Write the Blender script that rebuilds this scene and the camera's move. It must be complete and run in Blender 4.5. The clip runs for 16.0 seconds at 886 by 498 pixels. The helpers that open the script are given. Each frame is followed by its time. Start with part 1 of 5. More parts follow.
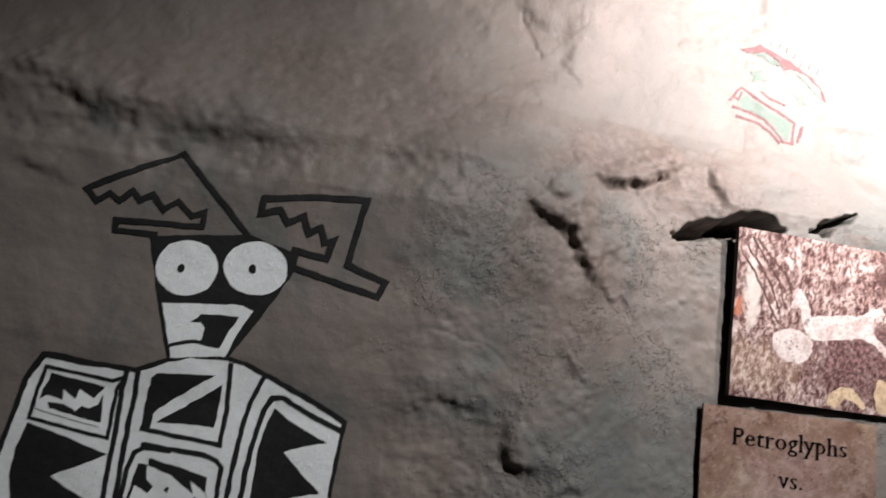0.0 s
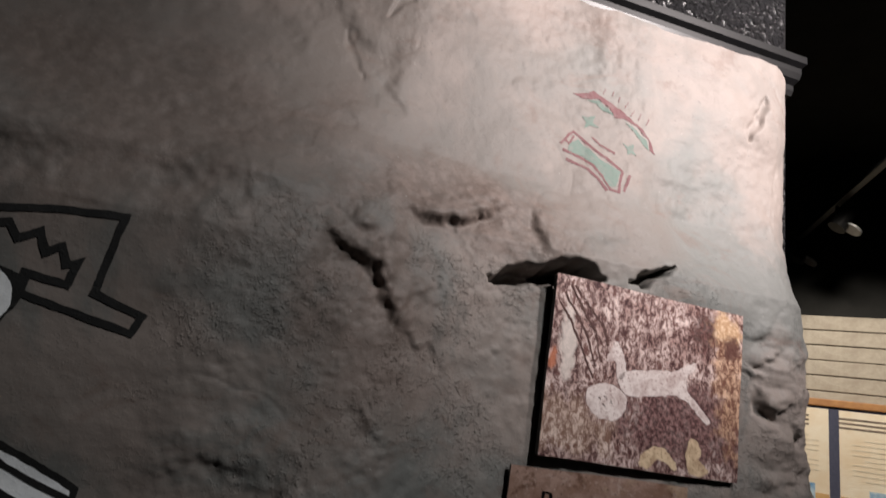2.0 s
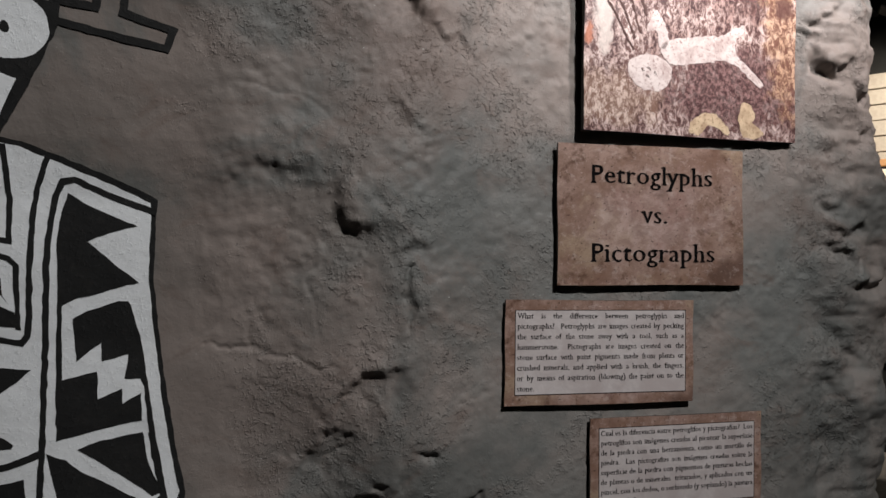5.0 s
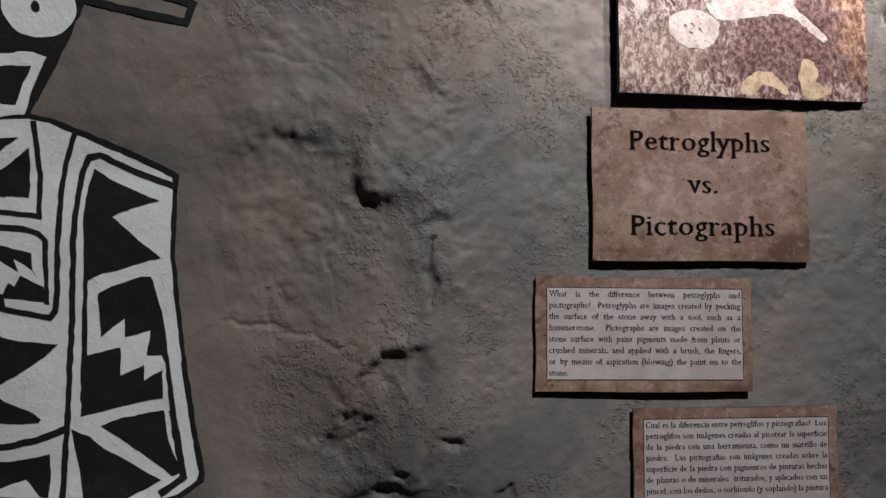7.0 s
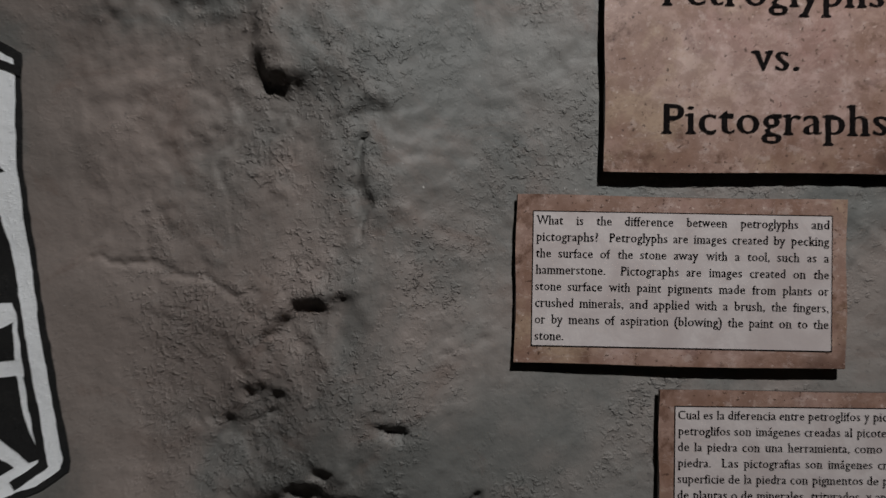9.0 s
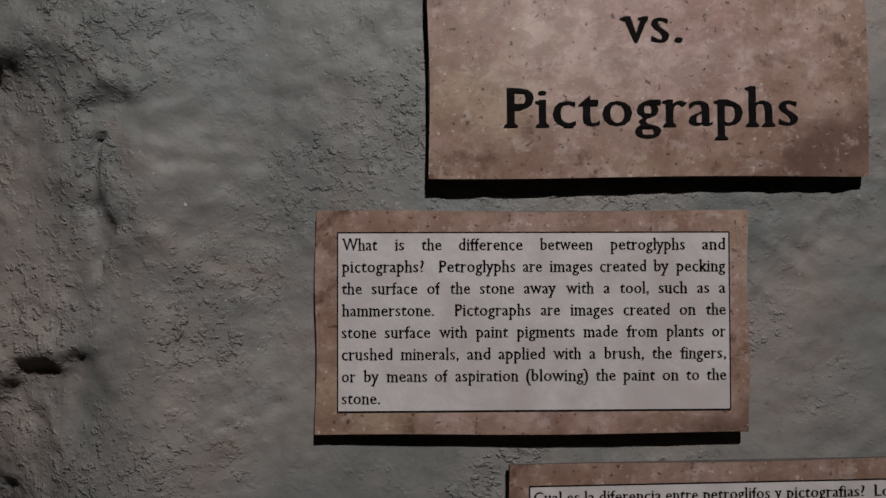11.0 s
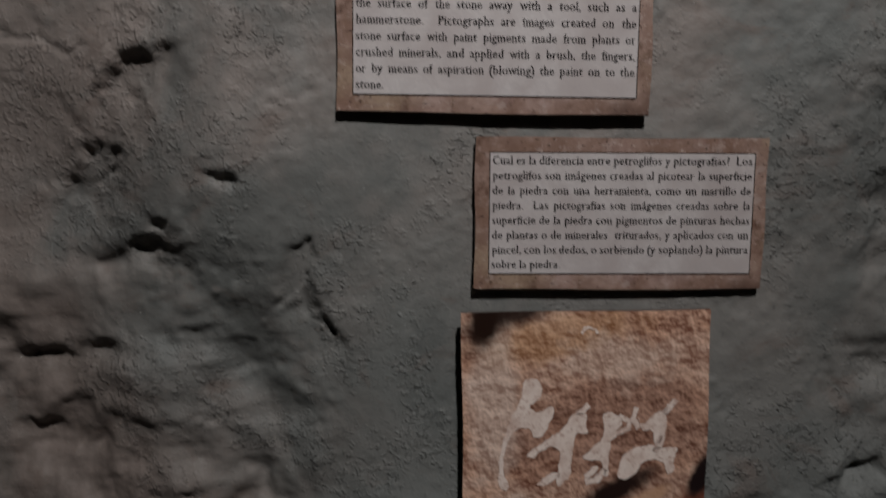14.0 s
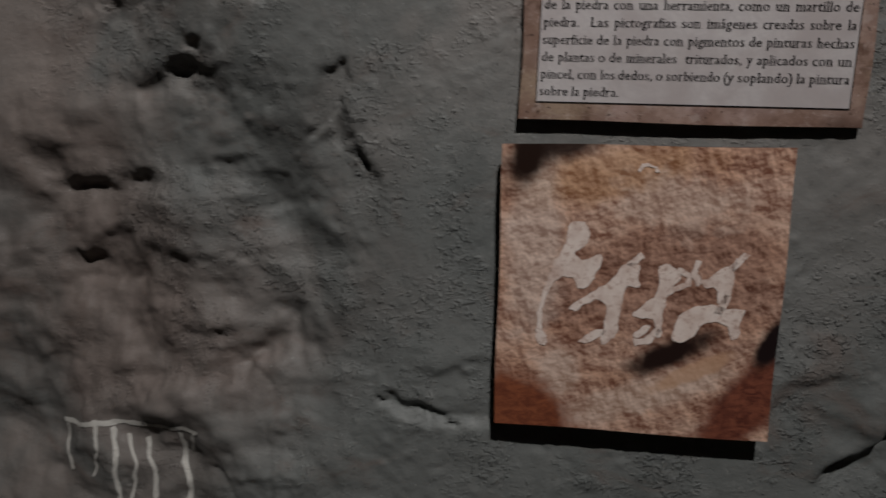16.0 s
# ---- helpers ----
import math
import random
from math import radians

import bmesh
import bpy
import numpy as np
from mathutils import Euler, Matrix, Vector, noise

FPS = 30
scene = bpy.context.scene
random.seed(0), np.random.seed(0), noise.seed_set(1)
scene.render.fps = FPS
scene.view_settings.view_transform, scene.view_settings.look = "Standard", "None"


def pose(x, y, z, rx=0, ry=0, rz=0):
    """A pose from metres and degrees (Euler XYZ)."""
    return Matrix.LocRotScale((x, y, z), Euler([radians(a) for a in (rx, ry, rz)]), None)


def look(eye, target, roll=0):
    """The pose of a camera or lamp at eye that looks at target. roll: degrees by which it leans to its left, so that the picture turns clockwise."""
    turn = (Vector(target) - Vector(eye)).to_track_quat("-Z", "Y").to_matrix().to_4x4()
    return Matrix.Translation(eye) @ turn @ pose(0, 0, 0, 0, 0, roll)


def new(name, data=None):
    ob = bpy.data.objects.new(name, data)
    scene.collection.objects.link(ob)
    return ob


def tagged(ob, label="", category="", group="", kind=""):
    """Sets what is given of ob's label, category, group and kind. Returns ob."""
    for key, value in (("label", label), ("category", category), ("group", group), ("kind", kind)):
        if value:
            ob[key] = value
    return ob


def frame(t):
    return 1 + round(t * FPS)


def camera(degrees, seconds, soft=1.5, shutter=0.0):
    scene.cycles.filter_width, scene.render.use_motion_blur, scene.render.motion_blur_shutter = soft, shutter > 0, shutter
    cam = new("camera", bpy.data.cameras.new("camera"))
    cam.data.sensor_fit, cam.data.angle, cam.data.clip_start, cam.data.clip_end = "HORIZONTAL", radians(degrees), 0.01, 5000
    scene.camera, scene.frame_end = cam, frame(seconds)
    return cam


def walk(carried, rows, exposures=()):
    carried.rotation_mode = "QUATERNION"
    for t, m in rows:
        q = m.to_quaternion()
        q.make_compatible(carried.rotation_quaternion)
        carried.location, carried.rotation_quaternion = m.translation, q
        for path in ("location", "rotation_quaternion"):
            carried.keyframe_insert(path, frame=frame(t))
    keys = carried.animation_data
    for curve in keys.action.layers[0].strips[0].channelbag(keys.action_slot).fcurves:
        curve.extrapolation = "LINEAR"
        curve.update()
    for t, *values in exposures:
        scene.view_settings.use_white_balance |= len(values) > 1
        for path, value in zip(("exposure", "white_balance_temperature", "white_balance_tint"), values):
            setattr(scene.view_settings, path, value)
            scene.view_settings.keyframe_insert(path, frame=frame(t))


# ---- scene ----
cam = camera(71.3, 16.0, 1.5, 0.3)
PATH = [
    (0, (-0.578, -0.895, 1.641), (-0.372, 1.067, 1.968), 7.3),
    (0.5, (-0.538, -0.885, 1.697), (-0.239, 1.045, 2.128), 6.6),
    (1, (-0.487, -0.864, 1.744), (-0.187, 1.04, 2.276), 6.2),
    (1.5, (-0.458, -0.845, 1.728), (-0.036, 1.019, 2.316), 9.4),
    (2, (-0.427, -0.819, 1.67), (0.08, 1.048, 2.175), 8.4),
    (2.5, (-0.416, -0.814, 1.629), (0.127, 1.071, 2.018), 7.3),
    (3, (-0.407, -0.824, 1.594), (0.157, 1.078, 1.85), 5.6),
    (3.5, (-0.41, -0.819, 1.553), (0.138, 1.098, 1.714), 4.7),
    (4, (-0.419, -0.798, 1.509), (0.093, 1.134, 1.564), 3.0),
    (4.2, (-0.415, -0.795, 1.495), (0.086, 1.141, 1.529), 2.0),
    (6.3, (-0.326, -0.817, 1.401), (-0.141, 1.171, 1.526), 0.1),
    (6.5, (-0.323, -0.795, 1.404), (-0.151, 1.194, 1.529), 0.2),
    (7, (-0.31, -0.762, 1.381), (-0.17, 1.229, 1.517), 0.0),
    (7.5, (-0.242, -0.753, 1.374), (-0.135, 1.24, 1.501), -0.3),
    (8, (-0.167, -0.736, 1.347), (-0.159, 1.26, 1.47), 0.2),
    (8.5, (-0.185, -0.647, 1.348), (-0.229, 1.352, 1.395), 1.1),
    (9, (-0.197, -0.526, 1.343), (-0.221, 1.474, 1.38), 0.5),
    (9.5, (-0.145, -0.438, 1.354), (-0.027, 1.559, 1.373), -0.3),
    (9.7, (-0.126, -0.416, 1.357), (0.011, 1.579, 1.353), -0.4),
    (11.8, (-0.061, -0.396, 1.37), (-0.118, 1.602, 1.446), -0.4),
    (12, (-0.074, -0.409, 1.361), (-0.148, 1.588, 1.444), -0.1),
    (12.5, (-0.113, -0.449, 1.347), (-0.184, 1.549, 1.399), 1.2),
    (13, (-0.104, -0.478, 1.337), (-0.111, 1.521, 1.39), 1.1),
    (13.5, (-0.09, -0.508, 1.268), (-0.092, 1.492, 1.278), -0.3),
    (14, (-0.061, -0.558, 1.185), (-0.016, 1.433, 1.005), 0.1),
    (14.5, (-0.009, -0.521, 1.142), (0.07, 1.457, 0.856), -0.2),
    (15, (0.043, -0.474, 1.133), (0.008, 1.485, 0.734), 0.5),
    (15.5, (0.05, -0.475, 1.09), (-0.098, 1.485, 0.722), 0.8),
    (16, (-0.019, -0.522, 1.062), (-0.245, 1.444, 0.776), 1.9),
]
EXPOSURE = [(0, 0.05), (0.5, -0.33), (1.0, -0.8), (1.5, -1.04), (2.5, -1.02), (3.5, -0.65), (4.2, -0.25), (6.3, -0.08), (7.5, -0.06), (9.5, 0.0), (12, 0.03), (13, 0.0), (14, -0.12), (15, 0.0), (16, -0.05)]
walk(cam, [(t, look(eye, target, roll)) for t, eye, target, roll in PATH], EXPOSURE)

# ---- light: two gallery spots on the rock, dim room ----
world = bpy.data.worlds.new("world")
scene.world = world
world.use_nodes = True
world.node_tree.nodes["Background"].inputs[0].default_value = (0.9, 0.95, 1.0, 1)
world.node_tree.nodes["Background"].inputs[1].default_value = 0.10


def spot(name, eye, target, watts, degrees, blend, radius, colour):
    d = bpy.data.lights.new(name, "SPOT")
    d.energy, d.spot_size, d.spot_blend, d.shadow_soft_size, d.color = watts, radians(degrees), blend, radius, colour
    ob = new(name, d)
    ob.matrix_world = look(eye, target)
    return ob


spot("spot_lamp_high", (0.92, -1.58, 3.17), (0.41, 0.06, 2.56), 1120, 51, 1.0, 0.05, (1.0, 0.90, 0.88))
spot("spot_lamp_wide", (0.30, -1.47, 2.9), (-0.43, 0.0, 1.25), 156, 72, 1.0, 0.03, (1.0, 0.99, 0.99))
spot("spot_lamp_far_board", (1.8, 1.0, 3.0), (2.95, 1.95, 1.5), 270, 80, 0.6, 0.05, (1.0, 0.9, 0.75))

# ---- materials ----


class Nodes:
    """A material's nodes, with short calls to add and link them."""

    def __init__(self, name, rough=0.8, metal=0.0, spec=0.5):
        self.mat = bpy.data.materials.new(name)
        self.mat.use_nodes = True
        self.tree = self.mat.node_tree
        self.bsdf = self.tree.nodes["Principled BSDF"]
        self.bsdf.inputs["Roughness"].default_value = rough
        self.bsdf.inputs["Metallic"].default_value = metal
        self.bsdf.inputs["Specular IOR Level"].default_value = spec
        self.where = self.add("ShaderNodeTexCoord").outputs["Object"]

    def add(self, kind, **props):
        n = self.tree.nodes.new(kind)
        for k, v in props.items():
            setattr(n, k, v)
        return n

    def put(self, value, socket):
        if hasattr(value, "is_linked"):
            self.tree.links.new(value, socket)
        elif isinstance(value, tuple) and len(value) == 3 and socket.type == "RGBA":
            socket.default_value = (*value, 1)
        else:
            socket.default_value = value

    def stretch(self, sx, sy, sz, shift=(0, 0, 0), turn=(0, 0, 0), of=None):
        n = self.add("ShaderNodeMapping")
        n.inputs["Scale"].default_value, n.inputs["Location"].default_value = (sx, sy, sz), shift
        n.inputs["Rotation"].default_value = [radians(a) for a in turn]
        self.put(of or self.where, n.inputs["Vector"])
        return n.outputs[0]

    def noise(self, scale, detail=6, rough=0.6, where=None, warp=0.0, lo=0.0, hi=1.0):
        n = self.add("ShaderNodeTexNoise")
        n.inputs["Scale"].default_value, n.inputs["Detail"].default_value = scale, detail
        n.inputs["Roughness"].default_value, n.inputs["Distortion"].default_value = rough, warp
        self.put(where or self.where, n.inputs["Vector"])
        return self.span(n.outputs["Fac"], lo, hi)

    def span(self, fac, lo, hi, a=0.0, b=1.0):
        n = self.add("ShaderNodeMapRange", interpolation_type="SMOOTHSTEP")
        for i, v in enumerate((fac, lo, hi, a, b)):
            self.put(v, n.inputs[i])
        return n.outputs[0]

    def math(self, op, a, b=0.0):
        n = self.add("ShaderNodeMath", operation=op)
        self.put(a, n.inputs[0]), self.put(b, n.inputs[1])
        return n.outputs[0]

    def mix(self, fac, a, b, mode="MIX"):
        n = self.add("ShaderNodeMix", data_type="RGBA", blend_type=mode)
        self.put(fac, n.inputs["Factor"]), self.put(a, n.inputs[6]), self.put(b, n.inputs[7])
        return n.outputs[2]

    def axis(self, which):
        n = self.add("ShaderNodeSeparateXYZ")
        self.put(self.where, n.inputs[0])
        return n.outputs[which]

    def oval(self, cx, cz, rx, rz, turn=0.0, ragged=0.25, scale=25, soft=0.35):
        """1 inside an oval with a ragged rim, in the object's x and z, else 0."""
        m = self.add("ShaderNodeMapping", vector_type="TEXTURE")
        m.inputs["Location"].default_value, m.inputs["Scale"].default_value = (cx, 0, cz), (rx, 1000, rz)
        m.inputs["Rotation"].default_value = (0, radians(-turn), 0)
        self.put(self.where, m.inputs["Vector"])
        n = self.add("ShaderNodeVectorMath", operation="LENGTH")
        self.put(m.outputs[0], n.inputs[0])
        rim = self.math("ADD", n.outputs["Value"], self.math("MULTIPLY", self.math("SUBTRACT", self.noise(scale, 4), 0.5), ragged * 4))
        return self.span(rim, 1 - soft, 1 + soft, 1.0, 0.0)

    def relief(self, scale, detail, rough, shift, reach, where=None, warp=0.5):
        """The light and dark sides of a rough surface, as a photograph of one shows them."""
        at = where or self.where
        n = self.add("ShaderNodeVectorMath", operation="ADD")
        self.put(at, n.inputs[0])
        n.inputs[1].default_value = shift
        d = self.math("SUBTRACT", self.noise(scale, detail, rough, at, warp), self.noise(scale, detail, rough, n.outputs[0], warp))
        return self.span(d, -reach, reach)

    def bump(self, height, depth, strength=1.0, under=None):
        n = self.add("ShaderNodeBump")
        n.inputs["Distance"].default_value, n.inputs["Strength"].default_value = depth, strength
        self.put(height, n.inputs["Height"])
        if under:
            self.put(under, n.inputs["Normal"])
        return n.outputs[0]

    def done(self, colour, normal=None, rough=None):
        self.put(colour, self.bsdf.inputs["Base Color"])
        if normal:
            self.put(normal, self.bsdf.inputs["Normal"])
        if rough:
            self.put(rough, self.bsdf.inputs["Roughness"])
        return self.mat


def rock_material():
    m = Nodes("painted_rock", 0.6, spec=0.35)
    smooth_top = m.span(m.math("ADD", m.axis(2), m.math("MULTIPLY", m.noise(7, 3), 0.3)), 2.0, 2.18, 1.0, 0.06)
    smooth_left = m.span(m.math("ADD", m.axis(0), m.math("MULTIPLY", m.noise(5, 3), 0.3)), -0.42, -0.22, 0.12, 1.0)
    gritty = m.math("MULTIPLY", m.math("MULTIPLY", smooth_top, smooth_left), m.noise(7, 4, lo=0.36, hi=0.58))
    low = m.span(m.axis(2), 2.1, 1.0, -0.32, 0.2)
    side = m.span(m.math("ADD", m.math("ADD", m.axis(0), low), m.math("MULTIPLY", m.noise(3, 5), 0.9)), 0.06, 0.46)
    c = m.mix(side, (0.180, 0.156, 0.140), (0.175, 0.179, 0.169))
    c = m.mix(m.math("MULTIPLY", m.noise(2.3, 6, 0.6, m.stretch(1, 1, 1, (5, 0, 3)), lo=0.44, hi=0.58), m.math("MULTIPLY", m.span(m.axis(2), 0.95, 1.4, 0.2, 0.75), m.span(m.axis(0), -0.72, -0.42, 0.3, 1.0))), c, (0.29, 0.238, 0.212))
    c = m.mix(m.math("MULTIPLY", m.noise(4, 7, 0.62, m.stretch(1, 1, 0.7, (1, 0, 7)), 0.6, lo=0.48, hi=0.6), m.span(m.axis(2), 1.85, 2.1, 0.8, 0.25)), c, (0.124, 0.129, 0.122))
    c = m.mix(m.math("MULTIPLY", m.noise(9, 7, 0.7, m.stretch(1, 1, 1.6, (2, 0, 9)), 1.0, lo=0.54, hi=0.7), 0.55), c, (0.165, 0.12, 0.1))
    c = m.mix(m.math("MULTIPLY", m.math("MULTIPLY", m.noise(60, 5, 0.7, lo=0.52, hi=0.72), gritty), 0.3), c, (0.33, 0.32, 0.30))
    c = m.mix(m.math("MULTIPLY", m.noise(190, 3, 0.6, lo=0.64, hi=0.72), 0.5), c, (0.10, 0.095, 0.09))
    # brown patches; they also paint in the shade at flap, ledges and foot hollow
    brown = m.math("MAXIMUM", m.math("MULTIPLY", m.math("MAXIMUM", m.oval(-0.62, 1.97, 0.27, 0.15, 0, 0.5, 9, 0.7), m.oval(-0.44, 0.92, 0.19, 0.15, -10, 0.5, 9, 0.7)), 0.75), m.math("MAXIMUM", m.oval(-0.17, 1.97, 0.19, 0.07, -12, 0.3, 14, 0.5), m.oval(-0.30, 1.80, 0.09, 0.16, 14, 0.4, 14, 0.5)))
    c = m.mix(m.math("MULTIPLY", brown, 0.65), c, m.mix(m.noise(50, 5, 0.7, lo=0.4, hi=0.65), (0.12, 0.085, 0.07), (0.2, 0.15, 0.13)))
    c = m.mix(m.noise(230, 2, 0.6, lo=0.74, hi=0.8), c, (0.42, 0.41, 0.385))
    patch = m.math("MULTIPLY", gritty, m.noise(10, 5, 0.65, m.stretch(1, 1, 1, (4, 0, 2)), lo=0.44, hi=0.58))
    pits = m.math("MULTIPLY", m.noise(150, 3, 0.6, lo=0.62, hi=0.70), gritty)
    c = m.mix(m.math("MULTIPLY", pits, 0.12), c, (0.07, 0.062, 0.055))
    crust = m.math("MULTIPLY", m.noise(52, 6, 0.68, lo=0.44, hi=0.66), m.math("ADD", patch, 0.03))
    crumbs = m.math("MULTIPLY", m.noise(165, 3, 0.6, lo=0.52, hi=0.66), m.math("ADD", patch, 0.05))
    fine = m.math("MULTIPLY", m.noise(330, 4, 0.7), m.math("ADD", m.math("MULTIPLY", gritty, 0.8), 0.15))
    n = m.bump(m.noise(18, 6, 0.55), 0.005, 0.5)
    n = m.bump(crust, 0.0020, 0.5, n)
    n = m.bump(crumbs, 0.0013, 0.9, n)
    n = m.bump(pits, -0.0005, 0.7, n)
    n = m.bump(fine, 0.0004, 0.6, n)
    return m.done(c, n)


def paint_material(name, colour, worn, wear=0.6):
    m = Nodes(name, 0.7, spec=0.3)
    c = m.mix(m.math("MULTIPLY", m.noise(60, 6, 0.7, lo=0.45, hi=0.8), wear), colour, worn)
    n = m.bump(m.noise(26, 6, 0.6), 0.0025, 0.5)
    n = m.bump(m.noise(150, 4, 0.7, lo=0.5, hi=0.75), 0.0008, 0.5, n)
    return m.done(c, n)


def photo_tint(name, colour, other):
    """A pale shape in a printed photograph, broken up by the grain of the stone."""
    m = Nodes(name, 0.35, spec=0.4)
    c = m.mix(m.math("MULTIPLY", m.noise(40, 5, 0.65, lo=0.4, hi=0.68), 0.5), colour, other)
    c = m.mix(m.math("MULTIPLY", m.noise(260, 5, 0.8, lo=0.53, hi=0.63), 0.75), c, other)
    return m.done(c)


def marble_material():
    m = Nodes("brown_marble_print", 0.42, spec=0.4)
    big = m.noise(14, 7, 0.7, warp=0.4, lo=0.35, hi=0.65)
    c = m.mix(big, (0.22, 0.125, 0.088), (0.37, 0.25, 0.205))
    c = m.mix(m.noise(24, 8, 0.72, m.stretch(1, 1, 1.2, (3, 0, 1), (0, 35, 0)), 0.2, lo=0.52, hi=0.64), c, (0.12, 0.062, 0.040))
    c = m.mix(m.math("MULTIPLY", m.noise(9, 6, 0.65, m.stretch(1, 1, 1, (1, 0, 6)), lo=0.5, hi=0.62), 0.6), c, (0.42, 0.31, 0.215))
    vein = m.noise(22, 8, 0.7, m.stretch(1, 1, 2.5, (7, 0, 2), (0, -40, 0)), 0.7, lo=0.58, hi=0.68)
    c = m.mix(m.math("MULTIPLY", vein, 0.45), c, (0.50, 0.40, 0.35))
    c = m.mix(m.math("MULTIPLY", m.oval(0.005, -0.005, 0.085, 0.05, 10, 0.5, 22, 0.5), 0.6), c, m.mix(big, (0.38, 0.235, 0.21), (0.56, 0.42, 0.385)))
    c = m.mix(m.math("MULTIPLY", m.oval(0.135, -0.075, 0.05, 0.022, 25, 0.4, 26, 0.5), 0.85), c, (0.1, 0.055, 0.04))
    mottle = m.noise(48, 9, 0.78, m.stretch(1, 1, 1.3, (2, 0, 5), (0, 20, 0)), 0.3, lo=0.44, hi=0.56)
    c = m.mix(m.math("MULTIPLY", m.math("SUBTRACT", 1.0, mottle), 0.4), c, (0.17, 0.095, 0.07))
    c = m.mix(m.math("MULTIPLY", m.noise(60, 8, 0.75, m.stretch(1, 1, 1, (6, 0, 1)), lo=0.54, hi=0.62), 0.4), c, (0.50, 0.40, 0.36))
    c = m.mix(m.math("MULTIPLY", m.noise(230, 3, 0.6, lo=0.63, hi=0.69), 0.8), c, (0.06, 0.03, 0.02))
    c = m.mix(m.math("MULTIPLY", m.noise(200, 3, 0.6, m.stretch(1, 1, 1, (9, 0, 4)), lo=0.66, hi=0.72), 0.6), c, (0.60, 0.48, 0.42))
    return m.done(c)


def paper_material():
    m = Nodes("pale_printed_paper", 0.5, spec=0.35)
    c = m.mix(m.noise(18, 5, 0.6, warp=0.8, lo=0.35, hi=0.68), (0.585, 0.535, 0.52), (0.47, 0.41, 0.395))
    c = m.mix(m.math("MULTIPLY", m.relief(45, 7, 0.7, (0.001, 0, 0.002), 0.09), 0.25), c, (0.42, 0.37, 0.37))
    return m.done(c)


def plain(name, colour, other, scale=30.0, rough=0.6, depth=0.0, metal=0.0, spec=0.5):
    m = Nodes(name, rough, metal, spec)
    c = m.mix(m.noise(scale, 6, 0.65, lo=0.3, hi=0.7), colour, other)
    return m.done(c, m.bump(m.noise(scale * 3, 4), depth) if depth else None)


def stipple_material():
    m = Nodes("black_stippled_paint", 0.32, spec=0.6)
    c = m.mix(m.noise(20, 4), (0.012, 0.012, 0.013), (0.025, 0.025, 0.027))
    n = m.bump(m.noise(75, 4, 0.55, lo=0.35, hi=0.7), 0.012, 1.0)
    return m.done(c, n)


def horse_rock_photo():
    m = Nodes("printed_photo_of_streaked_rock", 0.35, spec=0.4)
    streak = m.noise(130, 8, 0.82, m.stretch(1.0, 1, 0.6, (0, 0, 0), (0, 14, 0)), 0.6, lo=0.45, hi=0.57)
    patchy = m.noise(26, 5, 0.65, lo=0.38, hi=0.62)
    c = m.mix(streak, m.mix(patchy, (0.05, 0.018, 0.02), (0.16, 0.075, 0.065)), m.mix(patchy, (0.42, 0.27, 0.24), (0.76, 0.62, 0.58)))
    low = m.math("MULTIPLY", m.oval(0.07, -0.055, 0.12, 0.055, 0, 0.35, 30), 0.85)
    dark = m.noise(150, 5, 0.8, lo=0.42, hi=0.64)
    c = m.mix(low, c, m.mix(dark, (0.05, 0.018, 0.02), (0.36, 0.21, 0.2)))
    c = m.mix(m.math("MULTIPLY", m.oval(0.105, 0.085, 0.035, 0.03, 20, 0.4, 40), 0.9), c, m.mix(dark, (0.05, 0.02, 0.018), (0.2, 0.1, 0.09)))
    c = m.mix(m.math("MULTIPLY", m.oval(0.148, 0.02, 0.03, 0.11, 8, 0.4, 40), 0.75), c, m.mix(streak, (0.2, 0.09, 0.06), (0.68, 0.44, 0.28)))
    c = m.mix(m.oval(0.14, 0.1, 0.032, 0.02, -15, 0.4, 50), c, m.mix(dark, (0.5, 0.3, 0.17), (0.8, 0.6, 0.42)))
    c = m.mix(m.math("MULTIPLY", m.oval(0.148, 0.07, 0.018, 0.016, 0, 0.4, 50), 0.9), c, (0.1, 0.04, 0.035))
    c = m.mix(m.math("MULTIPLY", m.oval(-0.145, -0.08, 0.09, 0.035, 0, 0.4, 40), 0.6), c, m.mix(streak, (0.3, 0.18, 0.13), (0.66, 0.52, 0.43)))
    c = m.mix(m.math("MULTIPLY", m.oval(-0.14, 0.03, 0.012, 0.05, 5, 0.35, 60), 0.8), c, (0.7, 0.62, 0.57))
    c = m.mix(m.math("MULTIPLY", m.oval(-0.162, 0.005, 0.007, 0.014, 0, 0.35, 60), 0.7), c, (0.6, 0.2, 0.1))
    return m.done(c)


